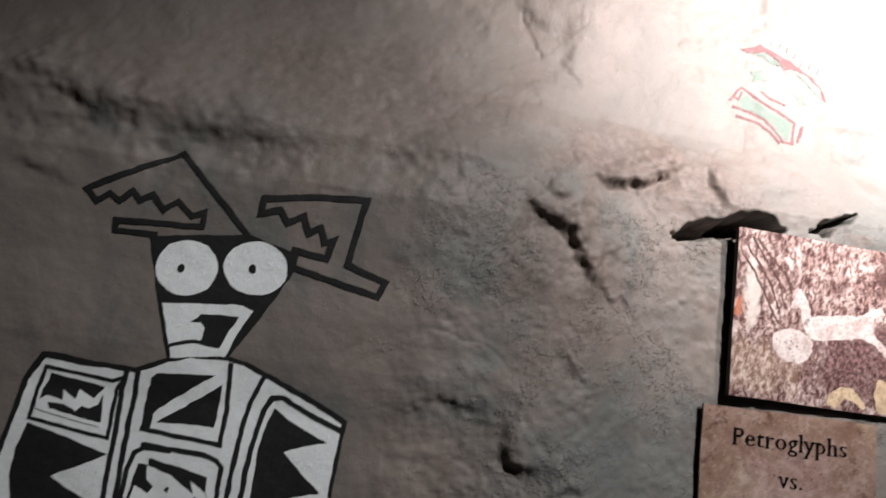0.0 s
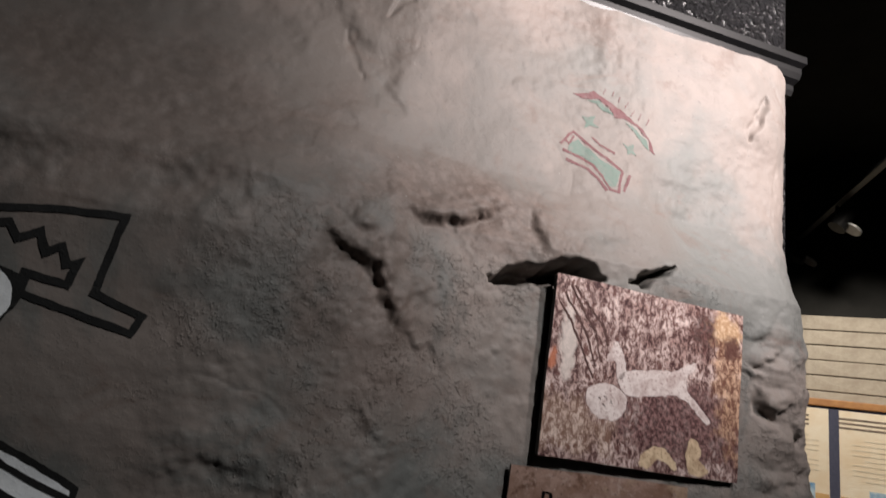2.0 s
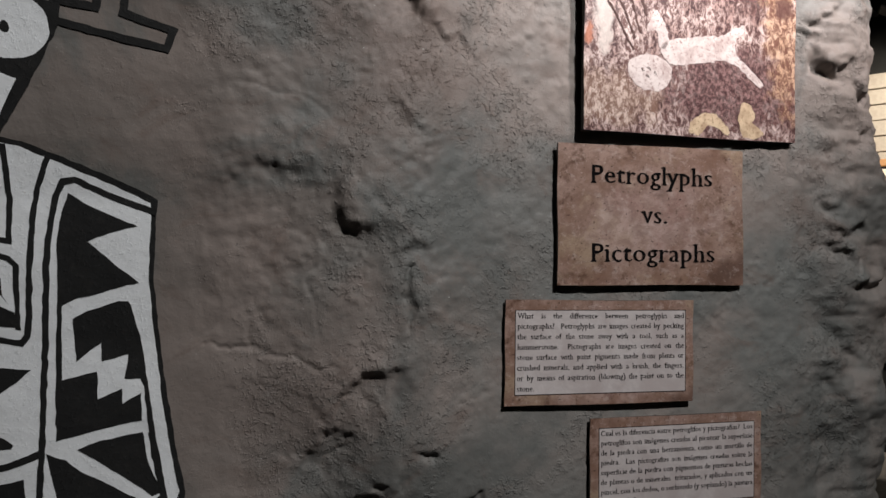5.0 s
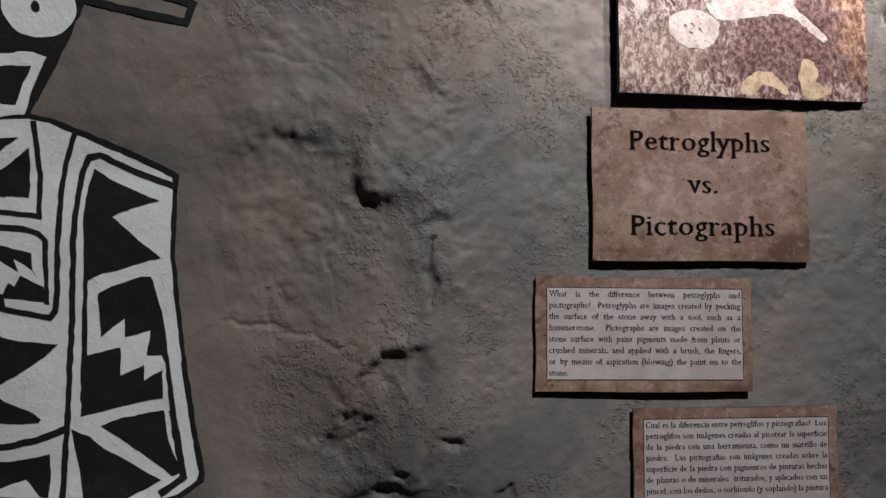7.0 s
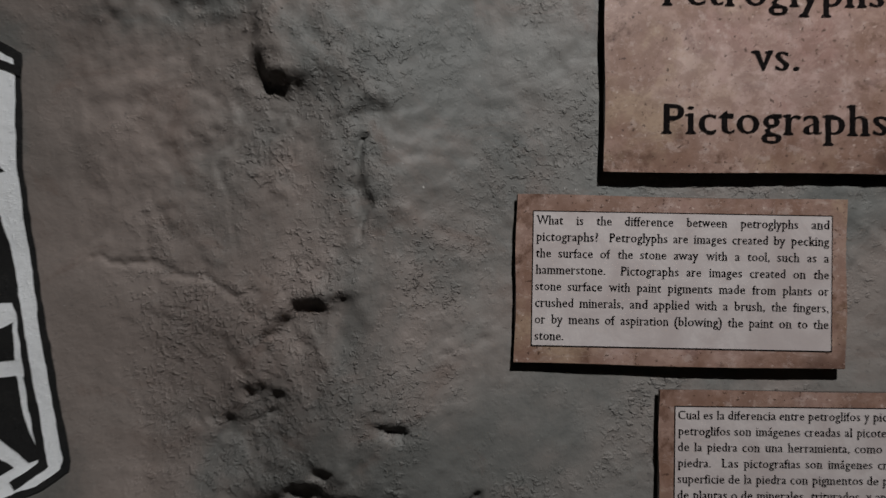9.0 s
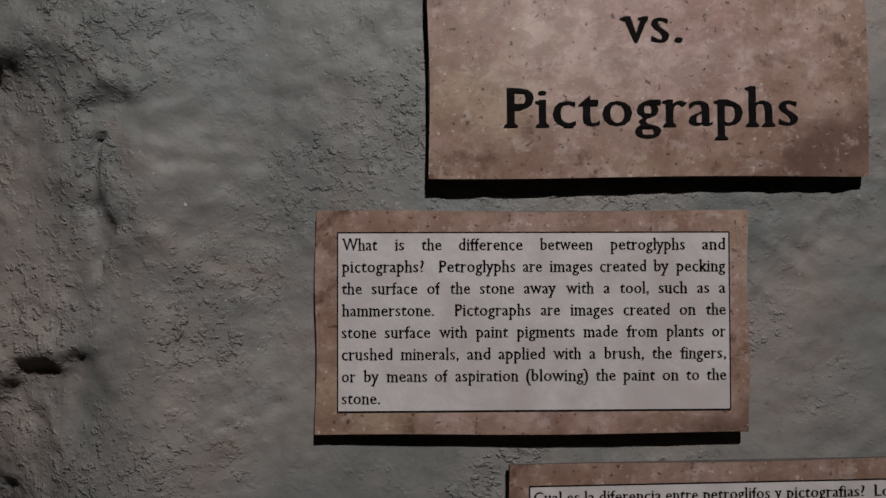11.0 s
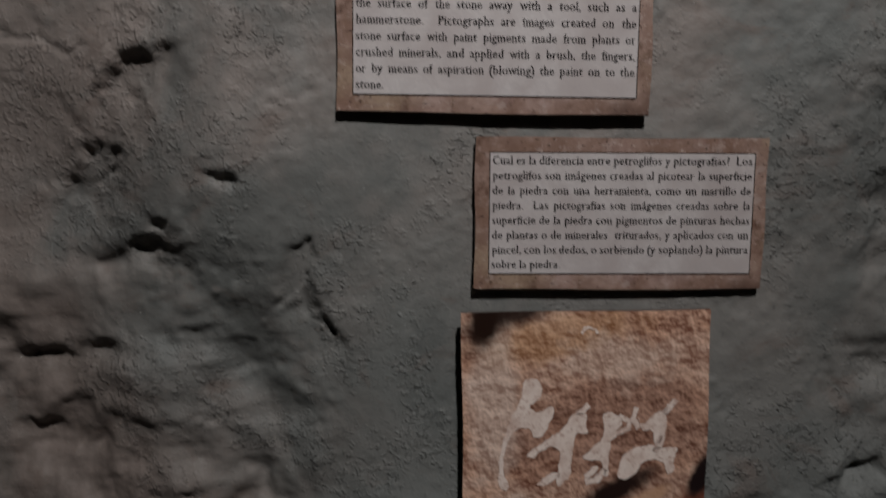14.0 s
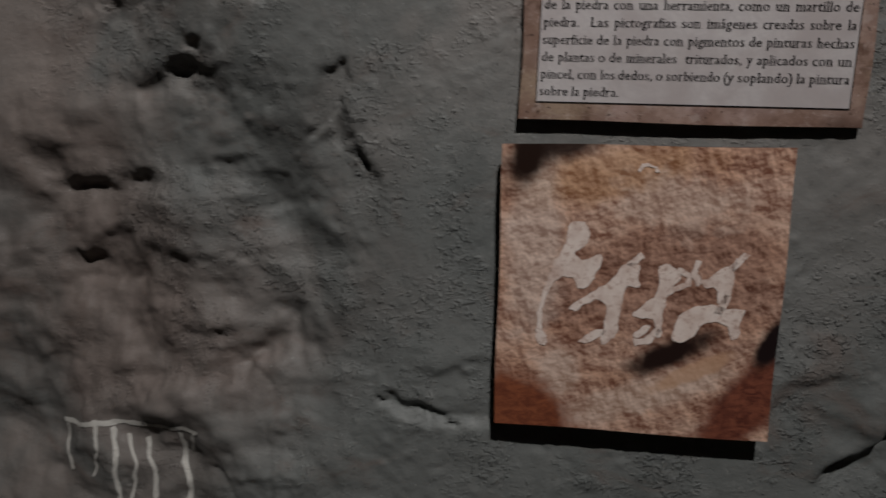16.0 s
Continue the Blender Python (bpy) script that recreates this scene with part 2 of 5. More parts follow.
def cliff_photo():
    m = Nodes("printed_photo_of_orange_rock", 0.35, spec=0.4)
    grain = m.noise(85, 7, 0.78, m.stretch(1, 1, 2.0, (0, 0, 0), (0, -28, 0)), 0.8, lo=0.38, hi=0.62)
    big = m.noise(16, 5, 0.6, m.stretch(1, 1, 2.0, (4, 0, 0), (0, 30, 0)), lo=0.35, hi=0.65)
    slopes = m.math("ADD", m.math("MULTIPLY", m.relief(70, 8, 0.68, (0.001, 0, 0.0018), 0.095, None, 0.0), 0.5), m.math("MULTIPLY", m.relief(22, 8, 0.62, (0.003, 0, 0.005), 0.10, None, 0.2), 0.5))
    c = m.mix(slopes, (0.19, 0.070, 0.042), (0.78, 0.47, 0.325))
    c = m.mix(m.math("MULTIPLY", big, 0.5), c, m.mix(slopes, (0.34, 0.17, 0.115), (0.88, 0.68, 0.57)))
    c = m.mix(m.math("MULTIPLY", m.oval(0.03, 0.010, 0.10, 0.05, 8, 0.3, 30), 0.75), c, m.mix(slopes, (0.11, 0.042, 0.027), (0.50, 0.27, 0.19)))
    c = m.mix(m.math("MULTIPLY", m.oval(-0.03, 0.098, 0.075, 0.02, 12, 0.3, 30), 0.6), c, m.mix(slopes, (0.3, 0.13, 0.05), (0.64, 0.36, 0.19)))
    c = m.mix(m.math("MULTIPLY", m.oval(-0.085, 0.04, 0.022, 0.08, 0, 0.3, 30), 0.5), c, m.mix(slopes, (0.5, 0.35, 0.28), (0.9, 0.76, 0.67)))
    c = m.mix(m.math("MULTIPLY", m.oval(0.03, 0.075, 0.05, 0.022, -5, 0.5, 40), 0.45), c, m.mix(slopes, (0.5, 0.33, 0.25), (0.86, 0.7, 0.6)))
    c = m.mix(m.math("MULTIPLY", m.oval(0.01, -0.088, 0.075, 0.014, 20, 0.3, 40), 0.8), c, m.mix(slopes, (0.45, 0.28, 0.2), (0.84, 0.64, 0.53)))
    c = m.mix(m.math("MULTIPLY", m.oval(-0.06, -0.072, 0.02, 0.016, -40, 0.3, 40), 0.7), c, m.mix(slopes, (0.45, 0.28, 0.2), (0.84, 0.66, 0.56)))
    # shaded hollows of the photographed cliff
    c = m.mix(m.math("MULTIPLY", m.oval(-0.065, 0.124, 0.036, 0.014, 10, 0.25, 40, 0.5), 0.95), c, (0.014, 0.006, 0.005))
    c = m.mix(m.oval(-0.094, 0.112, 0.016, 0.026, -28, 0.2, 40, 0.5), c, (0.02, 0.009, 0.006))
    c = m.mix(m.oval(-0.095, -0.112, 0.055, 0.034, -22, 0.1, 30, 0.3), c, m.mix(grain, (0.16, 0.045, 0.025), (0.3, 0.095, 0.045)))
    c = m.mix(m.oval(0.030, -0.050, 0.036, 0.011, 27, 0.2, 40, 0.5), c, (0.022, 0.011, 0.009))
    c = m.mix(m.math("MULTIPLY", m.oval(0.05, -0.064, 0.035, 0.007, 27, 0.3, 40), 0.7), c, (0.62, 0.36, 0.22))
    c = m.mix(m.oval(0.100, -0.085, 0.022, 0.072, -38, 0.12, 30, 0.35), c, m.mix(grain, (0.12, 0.035, 0.024), (0.26, 0.085, 0.05)))
    c = m.mix(m.oval(0.110, -0.036, 0.010, 0.024, -25, 0.15, 40), c, (0.016, 0.009, 0.009))
    return m.done(c)


ROCK = rock_material()
BLACK_PAINT = paint_material("black_wall_paint", (0.012, 0.012, 0.012), (0.03, 0.028, 0.026), 0.5)
WHITE_PAINT = paint_material("white_wall_paint", (0.80, 0.82, 0.83), (0.55, 0.555, 0.55), 0.4)
MAROON = paint_material("faded_maroon_paint", (0.15, 0.068, 0.072), (0.21, 0.155, 0.15), 0.8)
TEAL = paint_material("faded_teal_paint", (0.13, 0.175, 0.15), (0.19, 0.185, 0.17), 0.9)
CHALK = paint_material("pale_pecked_stone", (0.6, 0.57, 0.52), (0.3, 0.28, 0.25), 0.7)
MARBLE, PAPER = marble_material(), paper_material()
INK = plain("black_ink", (0.007, 0.006, 0.006), (0.012, 0.010, 0.010), 200, 0.8, spec=0.0)
BOARD_EDGE = plain("dark_board_core", (0.06, 0.045, 0.04), (0.09, 0.07, 0.06), 60, 0.7)
BLACK_CORE = plain("black_board_core", (0.012, 0.011, 0.011), (0.02, 0.018, 0.018), 60, 0.7)
STIPPLE = stipple_material()
BLACK_TRIM = plain("black_trim_paint", (0.003, 0.003, 0.0033), (0.005, 0.005, 0.0055), 40, 0.35, spec=0.25)
# grey of the unseen walls, kept pale to bounce light into the rock's shadows
BOUNCE_WALL = plain("grey_bounce_paint", (0.42, 0.40, 0.38), (0.36, 0.345, 0.33), 8, 0.9)
DARK = plain("dark_room_paint", (0.008, 0.008, 0.008), (0.014, 0.014, 0.014), 8, 0.9)
CARPET = plain("dark_carpet", (0.10, 0.095, 0.09), (0.15, 0.14, 0.13), 90, 0.95, 0.004)
PLANK = plain("pale_block", (0.47, 0.42, 0.36), (0.36, 0.31, 0.26), 14, 0.8, 0.002)
OAK = plain("orange_oak", (0.44, 0.21, 0.07), (0.33, 0.14, 0.045), 25, 0.5)
BLUE_FELT = plain("slate_blue_felt", (0.055, 0.06, 0.105), (0.075, 0.08, 0.13), 60, 0.9)
CREAM = plain("cream_poster_print", (0.86, 0.78, 0.66), (0.76, 0.62, 0.46), 5, 0.5)
TAN = plain("tan_poster_print", (0.66, 0.42, 0.2), (0.56, 0.33, 0.14), 12, 0.5)
SKY_PRINT = plain("blue_photo_print", (0.12, 0.3, 0.55), (0.6, 0.7, 0.75), 14, 0.4)
PALE_PRINT = plain("white_photo_print", (0.75, 0.78, 0.78), (0.5, 0.6, 0.68), 30, 0.4)
BLACK_PLINTH = plain("black_laminate", (0.006, 0.006, 0.006), (0.01, 0.01, 0.01), 20, 0.6)
DARK_PRINT = plain("dark_poster_print", (0.10, 0.075, 0.06), (0.26, 0.2, 0.16), 60, 0.6)
FAINT_PRINT = plain("faint_poster_print", (0.74, 0.66, 0.54), (0.66, 0.57, 0.45), 40, 0.6)
STONE = plain("pale_stone", (0.5, 0.48, 0.44), (0.36, 0.34, 0.31), 40, 0.8)
STEEL = plain("grey_metal", (0.35, 0.35, 0.36), (0.25, 0.25, 0.26), 40, 0.35, metal=0.8)
HORSE_ROCK, CLIFF = horse_rock_photo(), cliff_photo()
PHOTO_WHITE = photo_tint("white_in_photo", (0.76, 0.67, 0.64), (0.3, 0.17, 0.155))
PHOTO_CREAM = photo_tint("cream_in_photo", (0.72, 0.56, 0.38), (0.26, 0.14, 0.08))
PHOTO_PALE = photo_tint("pale_in_photo", (0.88, 0.74, 0.66), (0.50, 0.31, 0.24))
PHOTO_DARK = paint_material("dark_streak_in_photo", (0.09, 0.045, 0.04), (0.22, 0.12, 0.1), 0.6)
glass = Nodes("clear_glass", 0.02)
glass.bsdf.inputs["Transmission Weight"].default_value = 1.0
GLASS = glass.done((0.95, 0.97, 0.97))

# ---- mesh helpers ----


def part(name, bm, material, parent=None, label="", smooth=False):
    """Links a bmesh as one mesh object, under a thing or a part."""
    me = bpy.data.meshes.new(name)
    bm.normal_update()
    bm.to_mesh(me)
    bm.free()
    me.materials.append(material)
    if smooth:
        me.shade_smooth()
    ob = new(name, me)
    ob.parent = parent
    return tagged(ob, label)


def box(sx, sy, sz, at=(0, 0, 0), bevel=0.0):
    bm = bmesh.new()
    bmesh.ops.create_cube(bm, size=1, matrix=Matrix.Translation(at) @ Matrix.Diagonal((sx, sy, sz, 1)))
    if bevel:
        bmesh.ops.bevel(bm, geom=bm.edges[:], offset=bevel, segments=2, affect="EDGES", profile=0.5)
    return bm


def thing(name, m, label, category, group=""):
    ob = new(name)
    ob.empty_display_size = 0.05
    ob.matrix_world = m
    return tagged(ob, label, category, group)


# ---- the sculpted rock wall: its relief as a function of x and z ----


def lattice(i, j, seed):
    h = (i * 374761393 + j * 668265263 + seed * 1442695041) & 0xFFFFFFFF
    h = ((h ^ (h >> 13)) * 1274126177) & 0xFFFFFFFF
    return ((h ^ (h >> 16)) & 0xFFFF) / 65535.0 * 2 - 1


def waves(x, z, size, seed, octaves=3, gain=0.5, creased=False):
    """Fractal noise of about -1 to 1; size: metres of the largest lump; creased: flat facets instead of smooth lumps."""
    total, amp = np.zeros_like(x), 1.0
    for k in range(octaves):
        a, b = x / size + 17.3 * k, z / size + 5.7 * k
        i, j = np.floor(a).astype(np.int64), np.floor(b).astype(np.int64)
        f, g = a - i, b - j
        if not creased:
            f, g = f * f * f * (f * (f * 6 - 15) + 10), g * g * g * (g * (g * 6 - 15) + 10)
        s = seed + 31 * k
        low = lattice(i, j, s) * (1 - f) + lattice(i + 1, j, s) * f
        high = lattice(i, j + 1, s) * (1 - f) + lattice(i + 1, j + 1, s) * f
        total += amp * (low * (1 - g) + high * g)
        size, amp = size / 2.03, amp * gain
    return total


def along(x, z, pts):
    """Distance to a broken line, on which side of it (1: left of its way), and a fade towards its two ends."""
    best, side, way = np.full_like(x, 9.0), np.ones_like(x), np.zeros_like(x)
    whole = sum(math.dist(p, q) for p, q in zip(pts, pts[1:]))
    gone = 0.0
    for (ax, az), (bx, bz) in zip(pts, pts[1:]):
        dx, dz = bx - ax, bz - az
        t = np.clip(((x - ax) * dx + (z - az) * dz) / (dx * dx + dz * dz), 0, 1)
        d = np.hypot(x - ax - t * dx, z - az - t * dz)
        s = np.sign(dx * (z - az) - dz * (x - ax))
        near = d < best
        best, side, way = np.where(near, d, best), np.where(near, s, side), np.where(near, gone + t * math.hypot(dx, dz), way)
        gone += math.hypot(dx, dz)
    fade = np.clip(np.minimum(way, whole - way) / (0.3 * whole), 0, 1)
    return best, side, fade * fade * (3 - 2 * fade)


# ledges: line (rock to its left stands proud), how proud, how wide, how deep beneath, how wide, how soft its edge is
LEDGES = [
    # the long brow over the painting
    ([(-1.3, 1.935), (-1.12, 1.914), (-1.04, 1.928), (-0.975, 1.911), (-0.922, 1.912), (-0.868, 1.899), (-0.782, 1.901), (-0.72, 1.911), (-0.658, 1.929), (-0.60, 1.935)], 0.016, 0.10, 0.026, 0.06, 0.014),
    ([(-1.3, 1.96), (-1.124, 1.939), (-1.084, 1.947), (-1.039, 1.95), (-0.99, 1.935)], 0.014, 0.06, 0.014, 0.03, 0.010),
    ([(-0.62, 1.898), (-0.58, 1.907), (-0.524, 1.918), (-0.442, 1.925), (-0.40, 1.945)], 0.010, 0.06, 0.012, 0.05, 0.014),
    ([(-1.10, 1.825), (-1.058, 1.819), (-1.02, 1.81), (-0.982, 1.797)], 0.004, 0.03, 0.006, 0.02, 0.005),
    ([(-0.30, 1.985), (-0.45, 2.0), (-0.60, 2.02), (-0.85, 2.03)][::-1], 0.006, 0.06, 0.007, 0.05, 0.02),
    # broken ledges above the crevice
    ([(-0.318, 1.945), (-0.305, 1.938), (-0.27, 1.943), (-0.231, 1.932), (-0.185, 1.936), (-0.135, 1.975), (-0.094, 1.997), (-0.069, 1.996)], 0.022, 0.05, 0.020, 0.03, 0.006),
    ([(-0.025, 1.918), (-0.045, 1.941), (-0.05, 1.969), (-0.069, 1.996)][::-1], 0.016, 0.05, 0.014, 0.05, 0.006),
    ([(-0.38, 2.03), (-0.30, 2.0), (-0.22, 2.01), (-0.12, 2.035)], 0.004, 0.05, 0.005, 0.04, 0.012),
    ([(-0.319, 2.244), (-0.308, 2.199), (-0.305, 2.136), (-0.27, 2.08)], 0.005, 0.05, 0.006, 0.04, 0.006),
    ([(-0.43, 2.30), (-0.42, 2.28), (-0.397, 2.241), (-0.365, 2.211), (-0.319, 2.191)], 0.007, 0.04, 0.008, 0.03, 0.007),
    ([(-0.41, 2.34), (-0.396, 2.339), (-0.366, 2.336), (-0.335, 2.32), (-0.32, 2.30)], 0.005, 0.03, 0.006, 0.025, 0.006),
    ([(-0.385, 2.085), (-0.38, 2.081), (-0.364, 2.065), (-0.345, 2.062)], 0.003, 0.02, 0.004, 0.016, 0.004),
    ([(-0.55, 2.26), (-0.50, 2.22), (-0.46, 2.18), (-0.45, 2.14)], 0.006, 0.04, 0.007, 0.03, 0.008),
    ([(0.415, 2.364), (0.395, 2.298), (0.371, 2.243)], 0.007, 0.04, 0.007, 0.03, 0.008),
    ([(0.28, 2.012), (0.32, 2.036), (0.367, 2.073), (0.42, 2.09)], 0.005, 0.04, 0.005, 0.03, 0.01),
    # the flap beside the crevice, with the shadow at its broken edge
    ([(-0.395, 1.90), (-0.37, 1.88), (-0.342, 1.86), (-0.314, 1.849), (-0.295, 1.84), (-0.28, 1.813), (-0.263, 1.779), (-0.255, 1.745)], 0.026, 0.10, 0.014, 0.05, 0.006),
    ([(-0.245, 1.765), (-0.238, 1.759), (-0.223, 1.745), (-0.21, 1.735)], 0.004, 0.02, 0.006, 0.015, 0.004),
    ([(-0.213, 1.758), (-0.207, 1.752), (-0.189, 1.734), (-0.18, 1.72)], 0.004, 0.02, 0.005, 0.012, 0.004),
    ([(-0.195, 1.755), (-0.182, 1.773), (-0.153, 1.813), (-0.135, 1.838)], 0.004, 0.03, 0.006, 0.02, 0.005),
    ([(-0.297, 1.67), (-0.288, 1.655), (-0.281, 1.638), (-0.266, 1.628), (-0.25, 1.618)], 0.005, 0.025, 0.008, 0.016, 0.004),
    ([(-0.30, 1.602), (-0.294, 1.598), (-0.282, 1.588), (-0.262, 1.583)], 0.004, 0.02, 0.006, 0.014, 0.004),
    # the plate left of the scoop
    ([(-0.524, 1.523), (-0.512, 1.542), (-0.50, 1.558), (-0.474, 1.568), (-0.464, 1.577), (-0.444, 1.568), (-0.416, 1.566), (-0.385, 1.58)], 0.005, 0.035, 0.006, 0.022, 0.005),
    ([(-0.50, 1.525), (-0.492, 1.515), (-0.478, 1.497), (-0.46, 1.488), (-0.435, 1.482)], 0.0035, 0.03, 0.004, 0.02, 0.006),
    # the scoop and the small ledge under it
    ([(-0.372, 1.57), (-0.365, 1.545), (-0.362, 1.52), (-0.353, 1.505), (-0.334, 1.493), (-0.317, 1.489), (-0.296, 1.494), (-0.272, 1.492)], 0.019, 0.05, 0.011, 0.035, 0.007),
    ([(-0.295, 1.458), (-0.289, 1.464), (-0.279, 1.474), (-0.258, 1.478), (-0.238, 1.464)], 0.004, 0.025, 0.009, 0.014, 0.0035),
    # the deep step that winds down beside the text boards
    ([(-0.44, 1.12), (-0.415, 1.16), (-0.399, 1.19), (-0.382, 1.212), (-0.364, 1.245), (-0.357, 1.268), (-0.341, 1.29), (-0.325, 1.305), (-0.299, 1.303), (-0.281, 1.312), (-0.255, 1.325)], 0.010, 0.06, 0.019, 0.06, 0.0045),
    ([(-0.425, 1.197), (-0.416, 1.193), (-0.40, 1.186), (-0.39, 1.176), (-0.375, 1.16)][::-1], 0.004, 0.03, 0.006, 0.02, 0.004),
    ([(-0.395, 1.182), (-0.388, 1.188), (-0.369, 1.202), (-0.345, 1.214)], 0.004, 0.02, 0.007, 0.016, 0.004),
    ([(-0.42, 1.12), (-0.411, 1.126), (-0.395, 1.133), (-0.375, 1.142)], 0.004, 0.02, 0.007, 0.014, 0.004),
    ([(-0.335, 1.18), (-0.324, 1.172), (-0.306, 1.16), (-0.29, 1.143)], 0.004, 0.025, 0.006, 0.018, 0.004),
    ([(-0.292, 1.142), (-0.285, 1.181), (-0.275, 1.202)], 0.003, 0.02, 0.005, 0.016, 0.004),
    ([(-0.268, 1.205), (-0.261, 1.203), (-0.249, 1.197), (-0.228, 1.199)], 0.003, 0.015, 0.010, 0.010, 0.003),
    # overhangs with black hollows
    ([(-0.41, 1.115), (-0.37, 1.128), (-0.335, 1.138), (-0.308, 1.138), (-0.283, 1.128)], 0.008, 0.03, 0.017, 0.022, 0.005),
    ([(-0.50, 1.02), (-0.44, 1.03), (-0.396, 1.035), (-0.364, 1.038), (-0.332, 1.032)], 0.009, 0.035, 0.017, 0.024, 0.005),
    ([(-0.45, 0.965), (-0.42, 0.975), (-0.402, 0.988), (-0.38, 1.005)], 0.006, 0.03, 0.014, 0.02, 0.004),
    ([(-0.322, 1.038), (-0.314, 1.043), (-0.291, 1.055), (-0.25, 1.058)], 0.004, 0.025, 0.008, 0.018, 0.004),
    ([(-0.345, 0.883), (-0.337, 0.885), (-0.307, 0.89), (-0.288, 0.898)], 0.004, 0.025, 0.007, 0.018, 0.004),
    ([(-0.50, 0.95), (-0.45, 0.955), (-0.41, 0.945), (-0.37, 0.95)], 0.006, 0.03, 0.010, 0.022, 0.005),
    # the foot: a plate that comes forward under a dark arch
    ([(-0.45, 0.815), (-0.399, 0.82), (-0.36, 0.83), (-0.308, 0.835), (-0.283, 0.841), (-0.269, 0.855), (-0.259, 0.864), (-0.24, 0.876), (-0.228, 0.88), (-0.20, 0.872), (-0.17, 0.85)][::-1], 0.010, 0.05, 0.022, 0.06, 0.006),
    ([(-0.135, 0.836), (-0.124, 0.833), (-0.095, 0.828), (-0.063, 0.826), (-0.01, 0.824)][::-1], 0.006, 0.03, 0.008, 0.018, 0.0035),
    ([(-0.115, 0.870), (-0.104, 0.868), (-0.083, 0.867), (-0.058, 0.874), (-0.015, 0.892)], 0.004, 0.025, 0.006, 0.016, 0.004),
    ([(-0.18, 1.12), (-0.176, 1.108), (-0.172, 1.084), (-0.163, 1.063), (-0.148, 1.05), (-0.142, 1.02)], 0.006, 0.03, 0.008, 0.03, 0.004),
    ([(-0.185, 1.16), (-0.19, 1.137), (-0.198, 1.108), (-0.203, 1.083), (-0.203, 1.06)][::-1], 0.003, 0.03, 0.004, 0.02, 0.005),
    # beside the lower photograph
    ([(0.195, 0.85), (0.205, 0.859), (0.219, 0.873), (0.233, 0.884), (0.253, 0.889), (0.28, 0.886)], 0.005, 0.03, 0.008, 0.02, 0.0035),
    ([(0.24, 0.88), (0.245, 0.874), (0.255, 0.86), (0.271, 0.85), (0.305, 0.841)], 0.004, 0.025, 0.005, 0.02, 0.004),
    ([(0.235, 0.785), (0.26, 0.806), (0.281, 0.822), (0.297, 0.836), (0.307, 0.850), (0.325, 0.858), (0.343, 0.860), (0.38, 0.875)], 0.010, 0.03, 0.026, 0.024, 0.0035),
    ([(0.325, 0.89), (0.332, 0.897), (0.339, 0.905), (0.359, 0.920), (0.39, 0.935)], 0.008, 0.025, 0.020, 0.017, 0.0035),
    ([(0.315, 0.893), (0.321, 0.90), (0.332, 0.914), (0.352, 0.936)], 0.004, 0.02, 0.006, 0.012, 0.0035),
    ([(0.315, 1.035), (0.32, 1.027), (0.33, 1.007), (0.348, 0.993)], 0.004, 0.02, 0.005, 0.018, 0.004),
    # knuckles of the rim
    ([(0.325, 1.842), (0.333, 1.849), (0.365, 1.872)], 0.008, 0.02, 0.012, 0.014, 0.004),
    ([(0.315, 1.813), (0.325, 1.817), (0.345, 1.820), (0.395, 1.842)], 0.011, 0.025, 0.017, 0.016, 0.004),
    ([(0.308, 1.81), (0.316, 1.804), (0.33, 1.791), (0.352, 1.80)], 0.008, 0.02, 0.012, 0.012, 0.004),
    ([(0.338, 1.79), (0.343, 1.775), (0.346, 1.751), (0.374, 1.739), (0.393, 1.758), (0.422, 1.778)], 0.019, 0.03, 0.024, 0.018, 0.004),
    ([(0.40, 1.745), (0.407, 1.734), (0.431, 1.717), (0.46, 1.72)], 0.014, 0.025, 0.017, 0.016, 0.004),
    ([(0.375, 1.633), (0.384, 1.637), (0.432, 1.641), (0.475, 1.662)], 0.007, 0.025, 0.010, 0.016, 0.004),
    ([(0.344, 1.556), (0.352, 1.551), (0.361, 1.545), (0.381, 1.53)], 0.011, 0.022, 0.017, 0.014, 0.004),
    ([(0.352, 1.525), (0.359, 1.518), (0.369, 1.504), (0.40, 1.500), (0.445, 1.507)], 0.012, 0.025, 0.018, 0.016, 0.004),
    ([(0.352, 1.49), (0.361, 1.485), (0.387, 1.471), (0.41, 1.46)], 0.012, 0.022, 0.017, 0.014, 0.004),
    ([(0.40, 1.43), (0.412, 1.42), (0.468, 1.418), (0.50, 1.44)], 0.014, 0.03, 0.019, 0.018, 0.004),
    ([(0.37, 1.36), (0.42, 1.325), (0.45, 1.29)], 0.008, 0.03, 0.011, 0.02, 0.006),
    ([(0.36, 1.29), (0.40, 1.25), (0.43, 1.22)], 0.008, 0.03, 0.011, 0.02, 0.006),
]
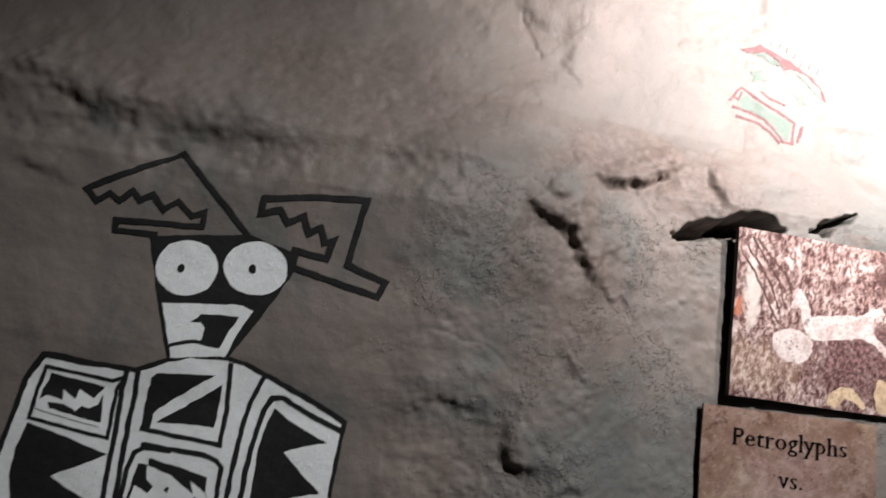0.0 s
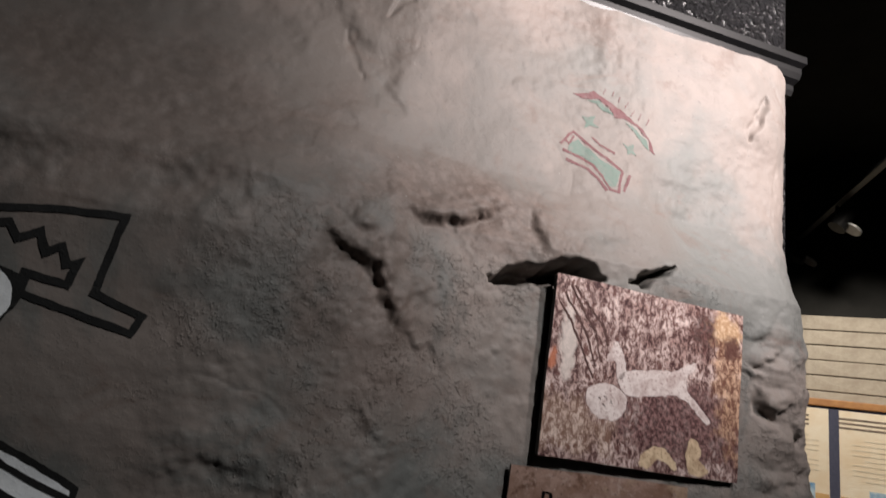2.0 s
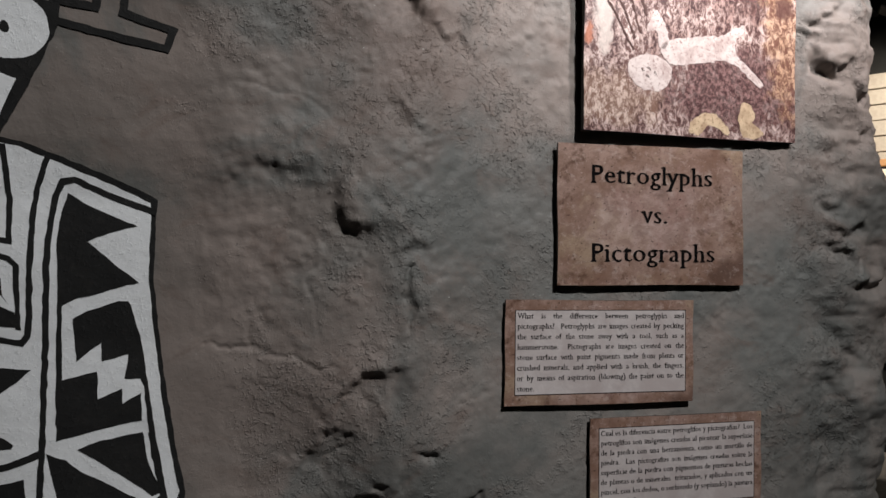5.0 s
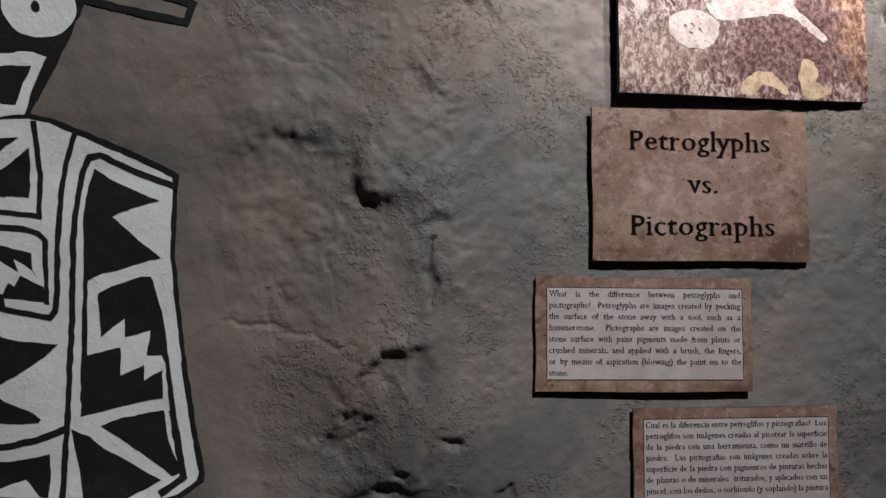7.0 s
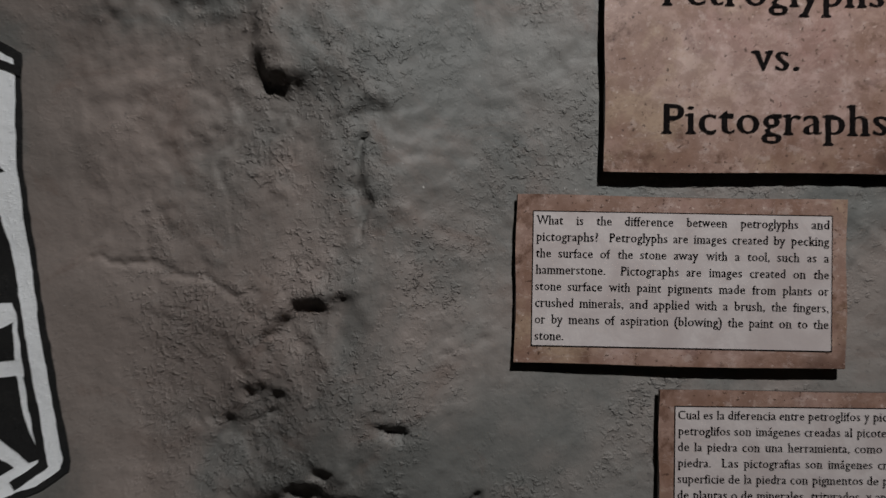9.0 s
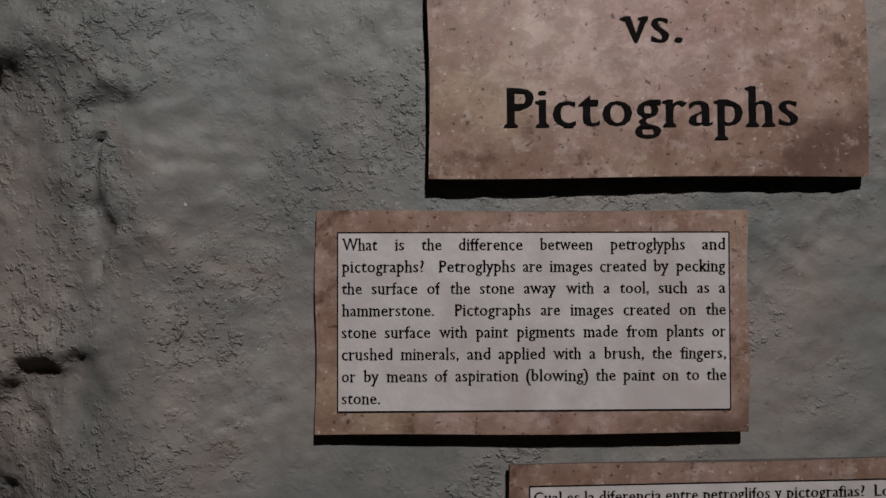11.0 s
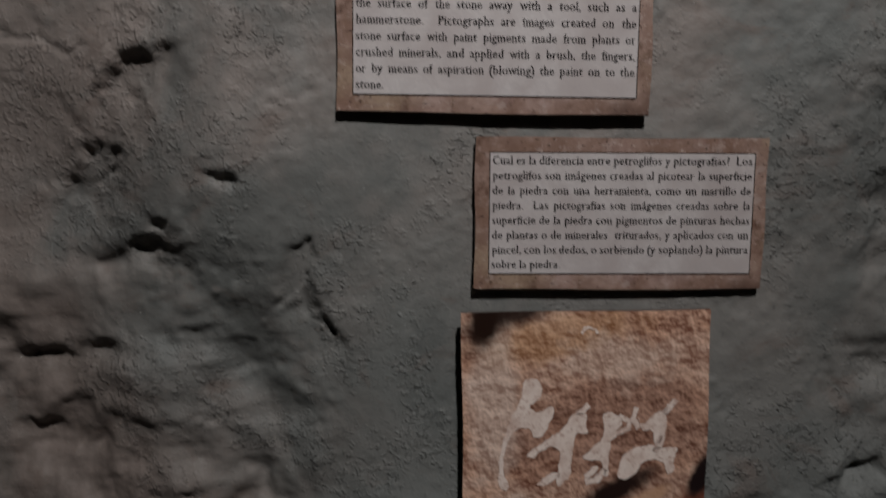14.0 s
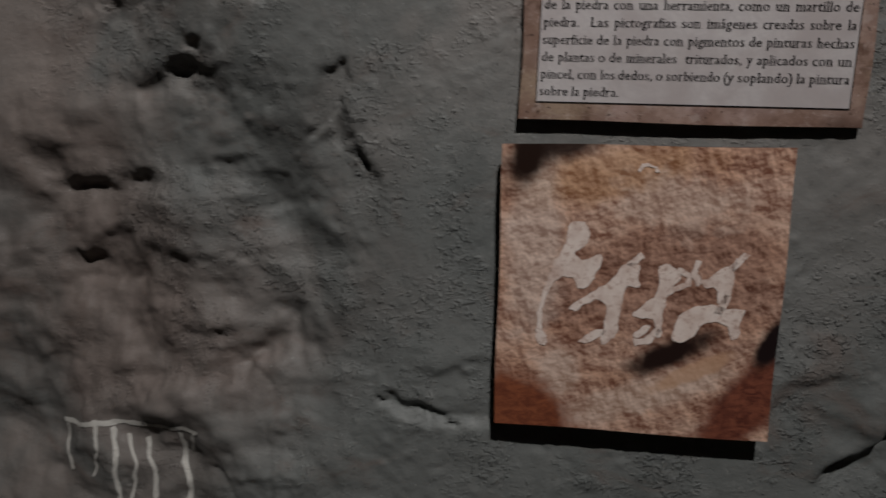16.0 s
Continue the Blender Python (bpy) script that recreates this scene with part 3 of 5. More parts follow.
# grooves: line, depth, half width
GROOVES = [
    ([(-0.125, 1.866), (-0.09, 1.878), (-0.045, 1.888), (-0.01, 1.904), (0.03, 1.908), (0.058, 1.898)], 0.075, 0.0125),
    ([(-0.03, 1.895), (0.03, 1.90)], 0.07, 0.018),
    ([(0.10, 1.905), (0.13, 1.915), (0.185, 1.945)], 0.06, 0.0075),
    ([(-0.535, 1.346), (-0.488, 1.34), (-0.451, 1.331), (-0.406, 1.32), (-0.387, 1.311), (-0.36, 1.315)], 0.0022, 0.004),
    ([(-0.272, 1.45), (-0.276, 1.41), (-0.272, 1.365)], 0.006, 0.006),
    ([(-0.30, 1.16), (-0.315, 1.15)], 0.003, 0.008),
    ([(-0.255, 1.195), (-0.235, 1.192)], 0.003, 0.008),
    ([(-0.20, 1.08), (-0.191, 1.113), (-0.177, 1.145)], 0.005, 0.014),
    ([(-0.18, 1.105), (-0.17, 1.074), (-0.16, 1.055)], 0.005, 0.009),
    ([(-0.14, 0.845), (-0.06, 0.825)], 0.006, 0.006),
    ([(-0.39, 2.22), (-0.375, 2.17), (-0.36, 2.15)], 0.003, 0.008),
    ([(0.42, 2.36), (0.38, 2.25)], 0.008, 0.012),
    ([(-0.30, 2.32), (-0.33, 2.27)], 0.005, 0.008),
]


def proud(x, z):
    """How far the rock stands out from the plane y = 0, towards the room."""
    left = np.interp(z, [0.6, 1.0, 1.15, 1.35, 1.53, 1.6, 1.71, 1.85, 1.93, 2.05, 2.2, 2.45], [-0.055, -0.056, -0.064, -0.053, -0.028, -0.009, 0.009, 0.040, 0.03, -0.02, -0.065, -0.09])
    right = np.interp(z, [0.7, 1.0, 1.2, 1.8, 1.86, 1.93, 2.05, 2.2, 2.45], [-0.016, -0.014, -0.009, -0.006, -0.006, 0.0, -0.045, -0.064, -0.075])
    mid = 0.012 * np.exp(-((x + 0.33) / 0.12) ** 2)
    w = np.clip((x + 0.50) / 0.28, 0, 1)
    w = w * w * (3 - 2 * w)
    h = left * (1 - w) + right * w + mid
    # the panels hang on a flatter stretch, the rim at the end is rugged
    calm = np.clip(np.minimum((x + 0.24) / 0.07, (0.36 - x) / 0.06), 0, 1) * np.clip((1.9 - z) / 0.05, 0, 1)
    paint = np.clip((-0.50 - x) / 0.08, 0, 1) * np.clip((1.88 - z) / 0.06, 0, 1)
    rugged = np.clip((x - 0.32) / 0.05, 0, 1) * np.clip((1.92 - z) / 0.08, 0, 1)
    loose = (1 - 0.92 * calm) * (1 - 0.5 * paint)
    h += 0.014 * waves(x, z, 0.34, 3, 2, 0.4) * loose
    tx, tz = x * 0.8 + z * 0.6, z * 0.8 - x * 0.6
    bend = 0.02 * waves(x, z, 0.1, 33, 2)
    h += 0.011 * waves(tx + bend, tz - bend, 0.21, 61, 2, 0.4, True) * loose * (1 - 0.15 * np.clip((z - 1.95) / 0.15, 0, 1))
    h += waves(x, z, 0.12, 8, 2, 0.4) * (0.004 * loose + 0.007 * rugged) + 0.007 * rugged * waves(x + bend, z * 2.2, 0.07, 301, 3, 0.5, True)
    # plates: broad levels with broken edges between them
    level = 1.7 * waves(tx - bend, tz + bend, 0.3, 131, 3, 0.5) + 0.16 * waves(x, z, 0.03, 135, 3, 0.6)
    part_way = level - np.floor(level)
    edge = np.clip((part_way - 0.5) / 0.11 + 0.5, 0, 1)
    plates = np.floor(level) + edge * edge * (3 - 2 * edge)
    h += plates * loose * (0.0009 + 0.0003 * np.exp(-(((x + 0.32) / 0.2) ** 4))) * (1 - 0.15 * np.clip((z - 1.95) / 0.15, 0, 1)) * (1 - 0.6 * paint)
    # fine creases along winding lines, in patches
    crease = np.exp(-((waves(x, z, 0.16, 201, 3, 0.5) / 0.045) ** 2)) * np.clip(waves(x, z, 0.13, 211, 2) * 2.5, 0, 1)
    h -= 0.0012 * crease * loose * (1 - 0.5 * paint)
    # a hollow below the proud plane at the left
    foot = np.clip((z - 0.775) / 0.25, 0, 1)
    h -= 0.055 * np.clip((1.14 - z) / 0.42, 0, 1) * foot * foot * (3 - 2 * foot) * np.exp(-(((x + 0.30) / 0.18) ** 4))
    rough = np.clip(waves(x, z, 0.3, 21, 2) + 0.4, 0.12, 1)
    strip = (1 - calm) * np.exp(-(((x + 0.30) / 0.2) ** 4)) * np.clip((1.95 - z) / 0.1, 0, 1)
    crumbs = waves(x, z, 0.02, 71, 2, 0.6)
    h += (0.0016 * np.maximum(crumbs - 0.25, 0) - 0.002 * np.maximum(-crumbs - 0.6, 0)) * (rough * (1 - paint) * (1 - 0.8 * calm) * 0.4 + strip * rough * 0.6) * np.clip((2.0 - z) / 0.1, 0.1, 1)
    h += strip * 0.003 * waves(tx - bend, tz + bend, 0.12, 95, 2, 0.4, True)
    h += 0.0009 * waves(x, z, 0.018, 15, 2) * (0.25 + rough) * (1 - 0.7 * paint)
    pitted = np.clip(waves(x, z, 0.09, 431, 3, 0.6) + 0.35, 0, 1) * np.clip((x + 0.52) / 0.12, 0, 1) * np.clip((2.0 - z) / 0.12, 0, 1)
    h += pitted * (0.0014 * np.maximum(waves(x, z, 0.0105, 441, 2, 0.6) - 0.15, 0) - 0.0016 * np.maximum(waves(x, z, 0.013, 451, 2, 0.6) - 0.35, 0))
    low = np.clip((1.16 - z) / 0.12, 0, 1) * np.clip((-0.14 - x) / 0.08, 0, 1) * np.clip((x + 0.75) / 0.15, 0, 1)
    h += low * (0.013 * waves(x + bend, z * 1.3 - bend, 0.11, 501, 3, 0.55, True) + 0.004 * waves(x, z, 0.03, 511, 2, 0.5, True))
    jx, jz = x + 0.005 * waves(x, z, 0.035, 41, 3), z + 0.005 * waves(x, z, 0.035, 52, 3)
    kx, kz = jx + 0.004 * waves(x, z, 0.022, 241, 2), jz + 0.005 * waves(x, z, 0.022, 252, 2)
    broken = np.clip(0.85 + 0.45 * waves(x, z, 0.05, 401, 3, 0.6), 0.6, 1.25)
    jx, jz = jx + 0.003 * waves(x, z, 0.013, 411, 2), jz + 0.003 * waves(x, z, 0.013, 422, 2)
    for line, up, wu, down, wd, soft in LEDGES:
        d, side, fade = along(jx, jz, line)
        s = 0.5 + 0.5 * np.tanh(d * side / (1.25 * soft))
        h += 0.6 * broken * fade * (up * np.exp(-((d / wu) ** 2)) * s - down * np.exp(-((d / wd) ** 2)) * (1 - s))
    for line, deep, half in GROOVES:
        d, side, fade = along(kx, kz, line)
        h -= deep * np.exp(-((d / (half * (0.3 + 0.7 * fade))) ** 4))
    return h


END_Z = [0.5, 1.0, 1.3, 1.45, 1.5, 1.55, 1.6, 1.65, 1.7, 1.75, 1.8, 1.85, 1.9, 1.95, 2.0, 2.05, 2.1, 2.2, 2.45]
END_X = [0.38, 0.41, 0.44, 0.47, 0.462, 0.446, 0.437, 0.436, 0.406, 0.387, 0.389, 0.401, 0.386, 0.375, 0.384, 0.404, 0.413, 0.436, 0.45]
TURN = 0.12


def rock_wall():
    """The front of the rock, and the round end where it turns back."""
    us = np.concatenate([np.arange(-2.6, -1.16, 0.03), np.arange(-1.16, -0.54, 0.004), np.arange(-0.54, 0.62, 0.0027), np.arange(0.62, 1.1, 0.02)])
    zs = np.concatenate([np.arange(0.0, 0.66, 0.03), np.arange(0.66, 2.0, 0.0027), np.arange(2.0, 2.455, 0.004)])
    u, z = np.meshgrid(us, zs)
    h = proud(u, z)
    top = np.interp(u, [-1.0, -0.27, 0.23, 0.46], [2.49, 2.468, 2.436, 2.432]) + 0.004 * waves(u, z * 0, 0.05, 77, 3)
    z = np.where(z > 2.2, 2.2 + (z - 2.2) * (top - 2.2) / (zs[-1] - 2.2), z)
    x0 = np.interp(z, END_Z, END_X)
    a = np.clip((u - x0) / TURN, 0, math.pi / 2)
    back = np.maximum(u - x0 - TURN * math.pi / 2, 0)
    flat = np.minimum(u, x0)
    x = flat + TURN * np.sin(a) + h * np.sin(a)
    y = TURN * (1 - np.cos(a)) + back - h * np.cos(a)
    rows, cols = u.shape
    verts = np.stack([x, y, z], -1).reshape(-1, 3)
    k = (np.arange(rows - 1)[:, None] * cols + np.arange(cols - 1)[None, :]).ravel()
    faces = np.stack([k, k + 1, k + cols + 1, k + cols], -1)
    me = bpy.data.meshes.new("wall_rock")
    me.from_pydata(verts.tolist(), [], faces.tolist())
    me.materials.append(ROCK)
    me.shade_smooth()
    return tagged(new("wall_rock", me), "grey-brown sculpted artificial rock wall with ledges and dark crevices", "rock wall", kind="structure")


rock_wall()

# ---- the room ----


def slab(name, lo, hi, material, label, category):
    c, s = [(a + b) / 2 for a, b in zip(lo, hi)], [b - a for a, b in zip(lo, hi)]
    return tagged(part(name, box(*s, at=c), material, None, label), category=category, kind="structure")


slab("floor", (-4, -4, -0.1), (6, 5, 0), CARPET, "dark speckled carpet floor of the gallery", "floor")
slab("ceiling", (-4, -4, 3.6), (6, 5, 3.7), DARK, "flat black painted gallery ceiling", "ceiling")
slab("wall_black", (-2.6, 0.13, 0.0), (0.53, 1.2, 3.6), STIPPLE, "glossy black stippled wall above the rock", "wall")
# west and south walls are added out of view, pale to reflect light back
slab("wall_west", (-4.1, -4, 0), (-4, 5, 3.6), BOUNCE_WALL, "unseen plain wall, grey to bounce light", "wall")
slab("wall_south", (-4, -4.1, 0), (6, -4, 3.6), BOUNCE_WALL, "unseen plain wall behind the visitor, grey to bounce light", "wall")
slab("wall_north", (-4, 5, 0), (6, 5.1, 3.6), DARK, "dark plain gallery wall in the distance", "wall")
slab("wall_east", (6, -4, 0), (6.1, 5, 3.6), DARK, "dark plain gallery wall in the distance", "wall")


def crown():
    """Moulded black trim along the top of the rock, with its return at the end."""
    prof = [(0.0, 0.0), (0.012, 0.0), (0.018, 0.012), (0.018, 0.024), (0.034, 0.036), (0.040, 0.050), (0.040, 0.062), (0.055, 0.072), (0.055, 0.088), (0.0, 0.088)]
    bm = bmesh.new()
    rings = []
    for x, y, ex, ey in ((-2.6, 0.127, 0, -0.5), (0.53, 0.127, 0.5, -0.5), (0.53, 1.2, 0.5, 0)):
        rings.append([bm.verts.new((x + ex * d, y + ey * d, 2.415 + h)) for d, h in prof])
    n = len(prof)
    for p, q in zip(rings, rings[1:]):
        for i in range(n):
            bm.faces.new((p[i], q[i], q[(i + 1) % n], p[(i + 1) % n]))
    bmesh.ops.recalc_face_normals(bm, faces=bm.faces[:])
    return tagged(part("trim", bm, BLACK_TRIM, None, "black moulded crown trim along the top of the rock"), category="trim", kind="structure")


crown()

# ---- flat shapes: painted on the rock, or printed on a board ----


def curl(pts, rounds=1):
    """Rounds the corners of a closed outline."""
    for _ in range(rounds):
        pts = [q for a, b in zip(pts, pts[1:] + pts[:1]) for q in ((0.8 * a[0] + 0.2 * b[0], 0.8 * a[1] + 0.2 * b[1]), (0.2 * a[0] + 0.8 * b[0], 0.2 * a[1] + 0.8 * b[1]))]
    return pts


def ribbon(bm, pts, width):
    """A brush stroke of even width along a broken line."""
    p = [Vector((a, 0, b)) for a, b in pts]
    sides = []
    for i, q in enumerate(p):
        a = (q - p[i - 1]).normalized() if i else (p[1] - q).normalized()
        b = (p[i + 1] - q).normalized() if i + 1 < len(p) else a
        n = Vector((-(a.z + b.z), 0, a.x + b.x))
        n = n.normalized() if n.length > 0.2 else Vector((-a.z, 0, a.x))
        stretch = 1 / max(0.45, n.dot(Vector((-a.z, 0, a.x))))
        end = a * width * 0.35 * ((i + 1 == len(p)) - (i == 0))
        sides.append((bm.verts.new(q + end + n * width / 2 * stretch), bm.verts.new(q + end - n * width / 2 * stretch)))
    for (a, b), (c, d) in zip(sides, sides[1:]):
        bm.faces.new((a, b, d, c))


def flat_shape(how, width, pts, cell):
    """A filled outline, a disc (centre, a point on each axis) or a stroke in the x-z plane, cut into cells."""
    bm = bmesh.new()
    if how == "stroke":
        ribbon(bm, pts, width)
    else:
        if how == "disc":
            (cx, cz), (ax, az), (bx, bz) = pts
            ring = [2 * math.pi * k / 28 for k in range(28)]
            pts = [(cx + (ax - cx) * math.cos(a) + (bx - cx) * math.sin(a), cz + (az - cz) * math.cos(a) + (bz - cz) * math.sin(a)) for a in ring]
        elif cell < 0.006:
            pts = curl(pts, 1)
        face = bm.faces.new([bm.verts.new((a, 0, b)) for a, b in pts])
        face.normal_update()
        bmesh.ops.triangulate(bm, faces=[face])
    xs, zs = [v.co.x for v in bm.verts], [v.co.z for v in bm.verts]
    for axis, lo, hi in ((Vector((1, 0, 0)), min(xs), max(xs)), (Vector((0, 0, 1)), min(zs), max(zs))):
        for k in range(math.ceil(lo / cell), math.floor(hi / cell) + 1):
            bmesh.ops.bisect_plane(bm, geom=bm.verts[:] + bm.edges[:] + bm.faces[:], dist=1e-5, plane_co=axis * (k * cell), plane_no=axis)
    bm.normal_update()
    for f in bm.faces:
        if f.normal.y > 0:
            f.normal_flip()
    return bm


def paint_on_rock(ob, shapes, ragged, coat=0.0014):
    """Brushes shapes on to the rock, as thin coats that follow its relief."""
    for name, material, layer, how, width, pts in shapes:
        bm = flat_shape(how, width, pts, 0.007)
        x, z = np.array([v.co.x for v in bm.verts]), np.array([v.co.z for v in bm.verts])
        x, z = x + ragged * waves(x, z, 0.012, 5 + layer, 2), z + ragged * waves(x, z, 0.012, 9 + layer, 2)
        y = -proud(x, z) - coat - 0.0007 * layer
        for v, a, b, c in zip(bm.verts, x, y, z):
            v.co = (a, b, c)
        part(name, bm, material, ob, smooth=True)


FIGURE = [
    ("black_shape", BLACK_PAINT, 0, "stroke", 0.008, [(-0.76, 1.767), (-0.862, 1.866), (-0.978, 1.798), (-0.964, 1.784), (-0.948, 1.796), (-0.934, 1.788), (-0.918, 1.803), (-0.907, 1.792), (-0.892, 1.803), (-0.876, 1.784), (-0.858, 1.798), (-0.837, 1.782), (-0.822, 1.789), (-0.822, 1.769), (-0.935, 1.762), (-0.935, 1.748), (-0.882, 1.75)]),
    ("black_shape", BLACK_PAINT, 0, "stroke", 0.009, [(-0.694, 1.755), (-0.648, 1.749), (-0.641, 1.776), (-0.653, 1.771), (-0.661, 1.791), (-0.678, 1.781), (-0.687, 1.803), (-0.708, 1.791), (-0.72, 1.807), (-0.746, 1.799), (-0.744, 1.819), (-0.673, 1.832), (-0.603, 1.837), (-0.618, 1.745), (-0.561, 1.727), (-0.57, 1.706), (-0.691, 1.731)]),
    ("black_shape", BLACK_PAINT, 0, "fill", 0, [(-0.889, 1.747), (-0.758, 1.768), (-0.686, 1.749), (-0.689, 1.727), (-0.728, 1.655), (-0.764, 1.593), (-0.843, 1.583), (-0.862, 1.645)]),
    ("white_shape", WHITE_PAINT, 1, "disc", 0, [(-0.835, 1.711), (-0.794, 1.717), (-0.839, 1.749)]),
    ("white_shape", WHITE_PAINT, 1, "disc", 0, [(-0.743, 1.723), (-0.699, 1.727), (-0.747, 1.76)]),
    ("black_shape", BLACK_PAINT, 2, "disc", 0, [(-0.842, 1.71), (-0.837, 1.711), (-0.842, 1.716)]),
    ("black_shape", BLACK_PAINT, 2, "disc", 0, [(-0.747, 1.722), (-0.742, 1.723), (-0.748, 1.728)]),
    ("white_shape", WHITE_PAINT, 1, "fill", 0, [(-0.86, 1.659), (-0.788, 1.667), (-0.754, 1.67), (-0.738, 1.664), (-0.749, 1.644), (-0.768, 1.597), (-0.84, 1.586), (-0.843, 1.601), (-0.812, 1.609), (-0.777, 1.607), (-0.766, 1.634), (-0.756, 1.653), (-0.786, 1.653), (-0.807, 1.65), (-0.82, 1.639), (-0.807, 1.639), (-0.801, 1.632), (-0.803, 1.616), (-0.824, 1.612), (-0.844, 1.605), (-0.851, 1.627)]),
    ("black_shape", BLACK_PAINT, 0, "fill", 0, [(-1.047, 1.441), (-1.039, 1.476), (-1.028, 1.535), (-1.007, 1.575), (-0.996, 1.576), (-0.949, 1.571), (-0.884, 1.567), (-0.844, 1.586), (-0.814, 1.596), (-0.765, 1.598), (-0.739, 1.593), (-0.691, 1.575), (-0.643, 1.555), (-0.586, 1.528), (-0.59, 1.483), (-0.593, 1.425), (-0.586, 1.335), (-0.576, 1.261), (-0.567, 1.201), (-0.555, 1.15), (-0.557, 1.14), (-0.581, 1.122), (-0.7, 1.07), (-0.93, 1.06), (-1.08, 1.15), (-1.07, 1.3)]),
    ("white_shape", WHITE_PAINT, 1, "fill", 0, [(-1.045, 1.422), (-1.032, 1.477), (-1.021, 1.534), (-1.001, 1.566), (-0.948, 1.562), (-0.883, 1.56), (-0.843, 1.579), (-0.813, 1.589), (-0.765, 1.591), (-0.741, 1.586), (-0.692, 1.566), (-0.643, 1.546), (-0.594, 1.523), (-0.596, 1.483), (-0.599, 1.432), (-0.594, 1.358), (-0.584, 1.268), (-0.574, 1.201), (-0.564, 1.151), (-0.566, 1.141), (-0.589, 1.126), (-0.7, 1.085), (-0.92, 1.075), (-1.055, 1.16), (-1.05, 1.3)]),
    ("black_shape", BLACK_PAINT, 2, "stroke", 0.007, [(-0.894, 1.563), (-0.899, 1.533), (-0.9, 1.465), (-0.902, 1.385)]),
    ("black_shape", BLACK_PAINT, 2, "stroke", 0.007, [(-0.879, 1.563), (-0.884, 1.497), (-0.885, 1.459), (-0.886, 1.386)]),
    ("black_shape", BLACK_PAINT, 2, "fill", 0, [(-1.013, 1.477), (-0.962, 1.464), (-0.905, 1.445), (-0.975, 1.409), (-0.926, 1.382), (-1.021, 1.372), (-1.027, 1.405), (-1.024, 1.443)]),
    ("black_shape", BLACK_PAINT, 2, "stroke", 0.005, [(-0.898, 1.552), (-0.912, 1.546), (-0.998, 1.555), (-1.007, 1.522), (-1.012, 1.484), (-0.909, 1.467), (-0.906, 1.532), (-0.898, 1.552)]),
    ("black_shape", BLACK_PAINT, 2, "fill", 0, [(-0.991, 1.547), (-0.922, 1.537), (-0.92, 1.487), (-1.005, 1.497), (-1.0, 1.523)]),
    ("white_shape", WHITE_PAINT, 3, "fill", 0, [(-1.005, 1.497), (-1.004, 1.508), (-0.993, 1.516), (-0.972, 1.513), (-0.973, 1.526), (-0.956, 1.515), (-0.952, 1.53), (-0.934, 1.519), (-0.919, 1.538), (-0.927, 1.511), (-0.937, 1.505), (-0.947, 1.507), (-0.954, 1.499), (-0.971, 1.507), (-0.991, 1.507), (-0.988, 1.499), (-0.92, 1.487), (-0.92, 1.481)]),
    ("black_shape", BLACK_PAINT, 2, "stroke", 0.0075, [(-0.59, 1.511), (-0.644, 1.532), (-0.682, 1.549), (-0.695, 1.546), (-0.705, 1.529), (-0.712, 1.489), (-0.717, 1.446), (-0.719, 1.395), (-0.721, 1.336), (-0.723, 1.299), (-0.724, 1.255), (-0.725, 1.209), (-0.727, 1.167), (-0.727, 1.125)]),
    ("black_shape", BLACK_PAINT, 2, "stroke", 0.007, [(-0.711, 1.574), (-0.722, 1.547), (-0.729, 1.518), (-0.733, 1.482), (-0.736, 1.438), (-0.738, 1.38), (-0.741, 1.356), (-0.748, 1.348), (-0.782, 1.354), (-0.824, 1.364), (-0.865, 1.371)]),
    ("black_shape", BLACK_PAINT, 2, "stroke", 0.0065, [(-0.758, 1.587), (-0.757, 1.551), (-0.756, 1.516), (-0.758, 1.474), (-0.828, 1.481), (-0.866, 1.485)]),
    ("black_shape", BLACK_PAINT, 2, "stroke", 0.0065, [(-0.862, 1.464), (-0.821, 1.461), (-0.779, 1.458), (-0.76, 1.453), (-0.751, 1.444), (-0.751, 1.409), (-0.751, 1.367)]),
    ("black_shape", BLACK_PAINT, 2, "fill", 0, [(-0.862, 1.556), (-0.854, 1.564), (-0.776, 1.569), (-0.807, 1.547), (-0.845, 1.517), (-0.854, 1.507), (-0.854, 1.487), (-0.867, 1.483), (-0.865, 1.523)]),
    ("black_shape", BLACK_PAINT, 2, "fill", 0, [(-0.765, 1.558), (-0.767, 1.526), (-0.769, 1.498), (-0.808, 1.498), (-0.847, 1.496), (-0.811, 1.523), (-0.783, 1.544)]),
    ("black_shape", BLACK_PAINT, 2, "fill", 0, [(-0.849, 1.446), (-0.822, 1.441), (-0.801, 1.436), (-0.769, 1.429), (-0.768, 1.406), (-0.755, 1.386), (-0.751, 1.367), (-0.781, 1.37), (-0.824, 1.375), (-0.851, 1.38)]),
    ("white_shape", WHITE_PAINT, 3, "fill", 0, [(-0.85, 1.436), (-0.822, 1.428), (-0.816, 1.425), (-0.784, 1.403), (-0.791, 1.421), (-0.768, 1.407), (-0.754, 1.386), (-0.782, 1.4), (-0.79, 1.386), (-0.819, 1.41), (-0.83, 1.4), (-0.85, 1.417)]),
    ("black_shape", BLACK_PAINT, 2, "fill", 0, [(-0.852, 1.34), (-0.824, 1.331), (-0.803, 1.323), (-0.78, 1.317), (-0.738, 1.314), (-0.754, 1.299), (-0.785, 1.277), (-0.82, 1.258), (-0.853, 1.242)]),
    ("black_shape", BLACK_PAINT, 2, "fill", 0, [(-0.852, 1.278), (-0.825, 1.26), (-0.803, 1.242), (-0.771, 1.23), (-0.758, 1.221), (-0.76, 1.216), (-0.781, 1.215), (-0.825, 1.215), (-0.854, 1.216)]),
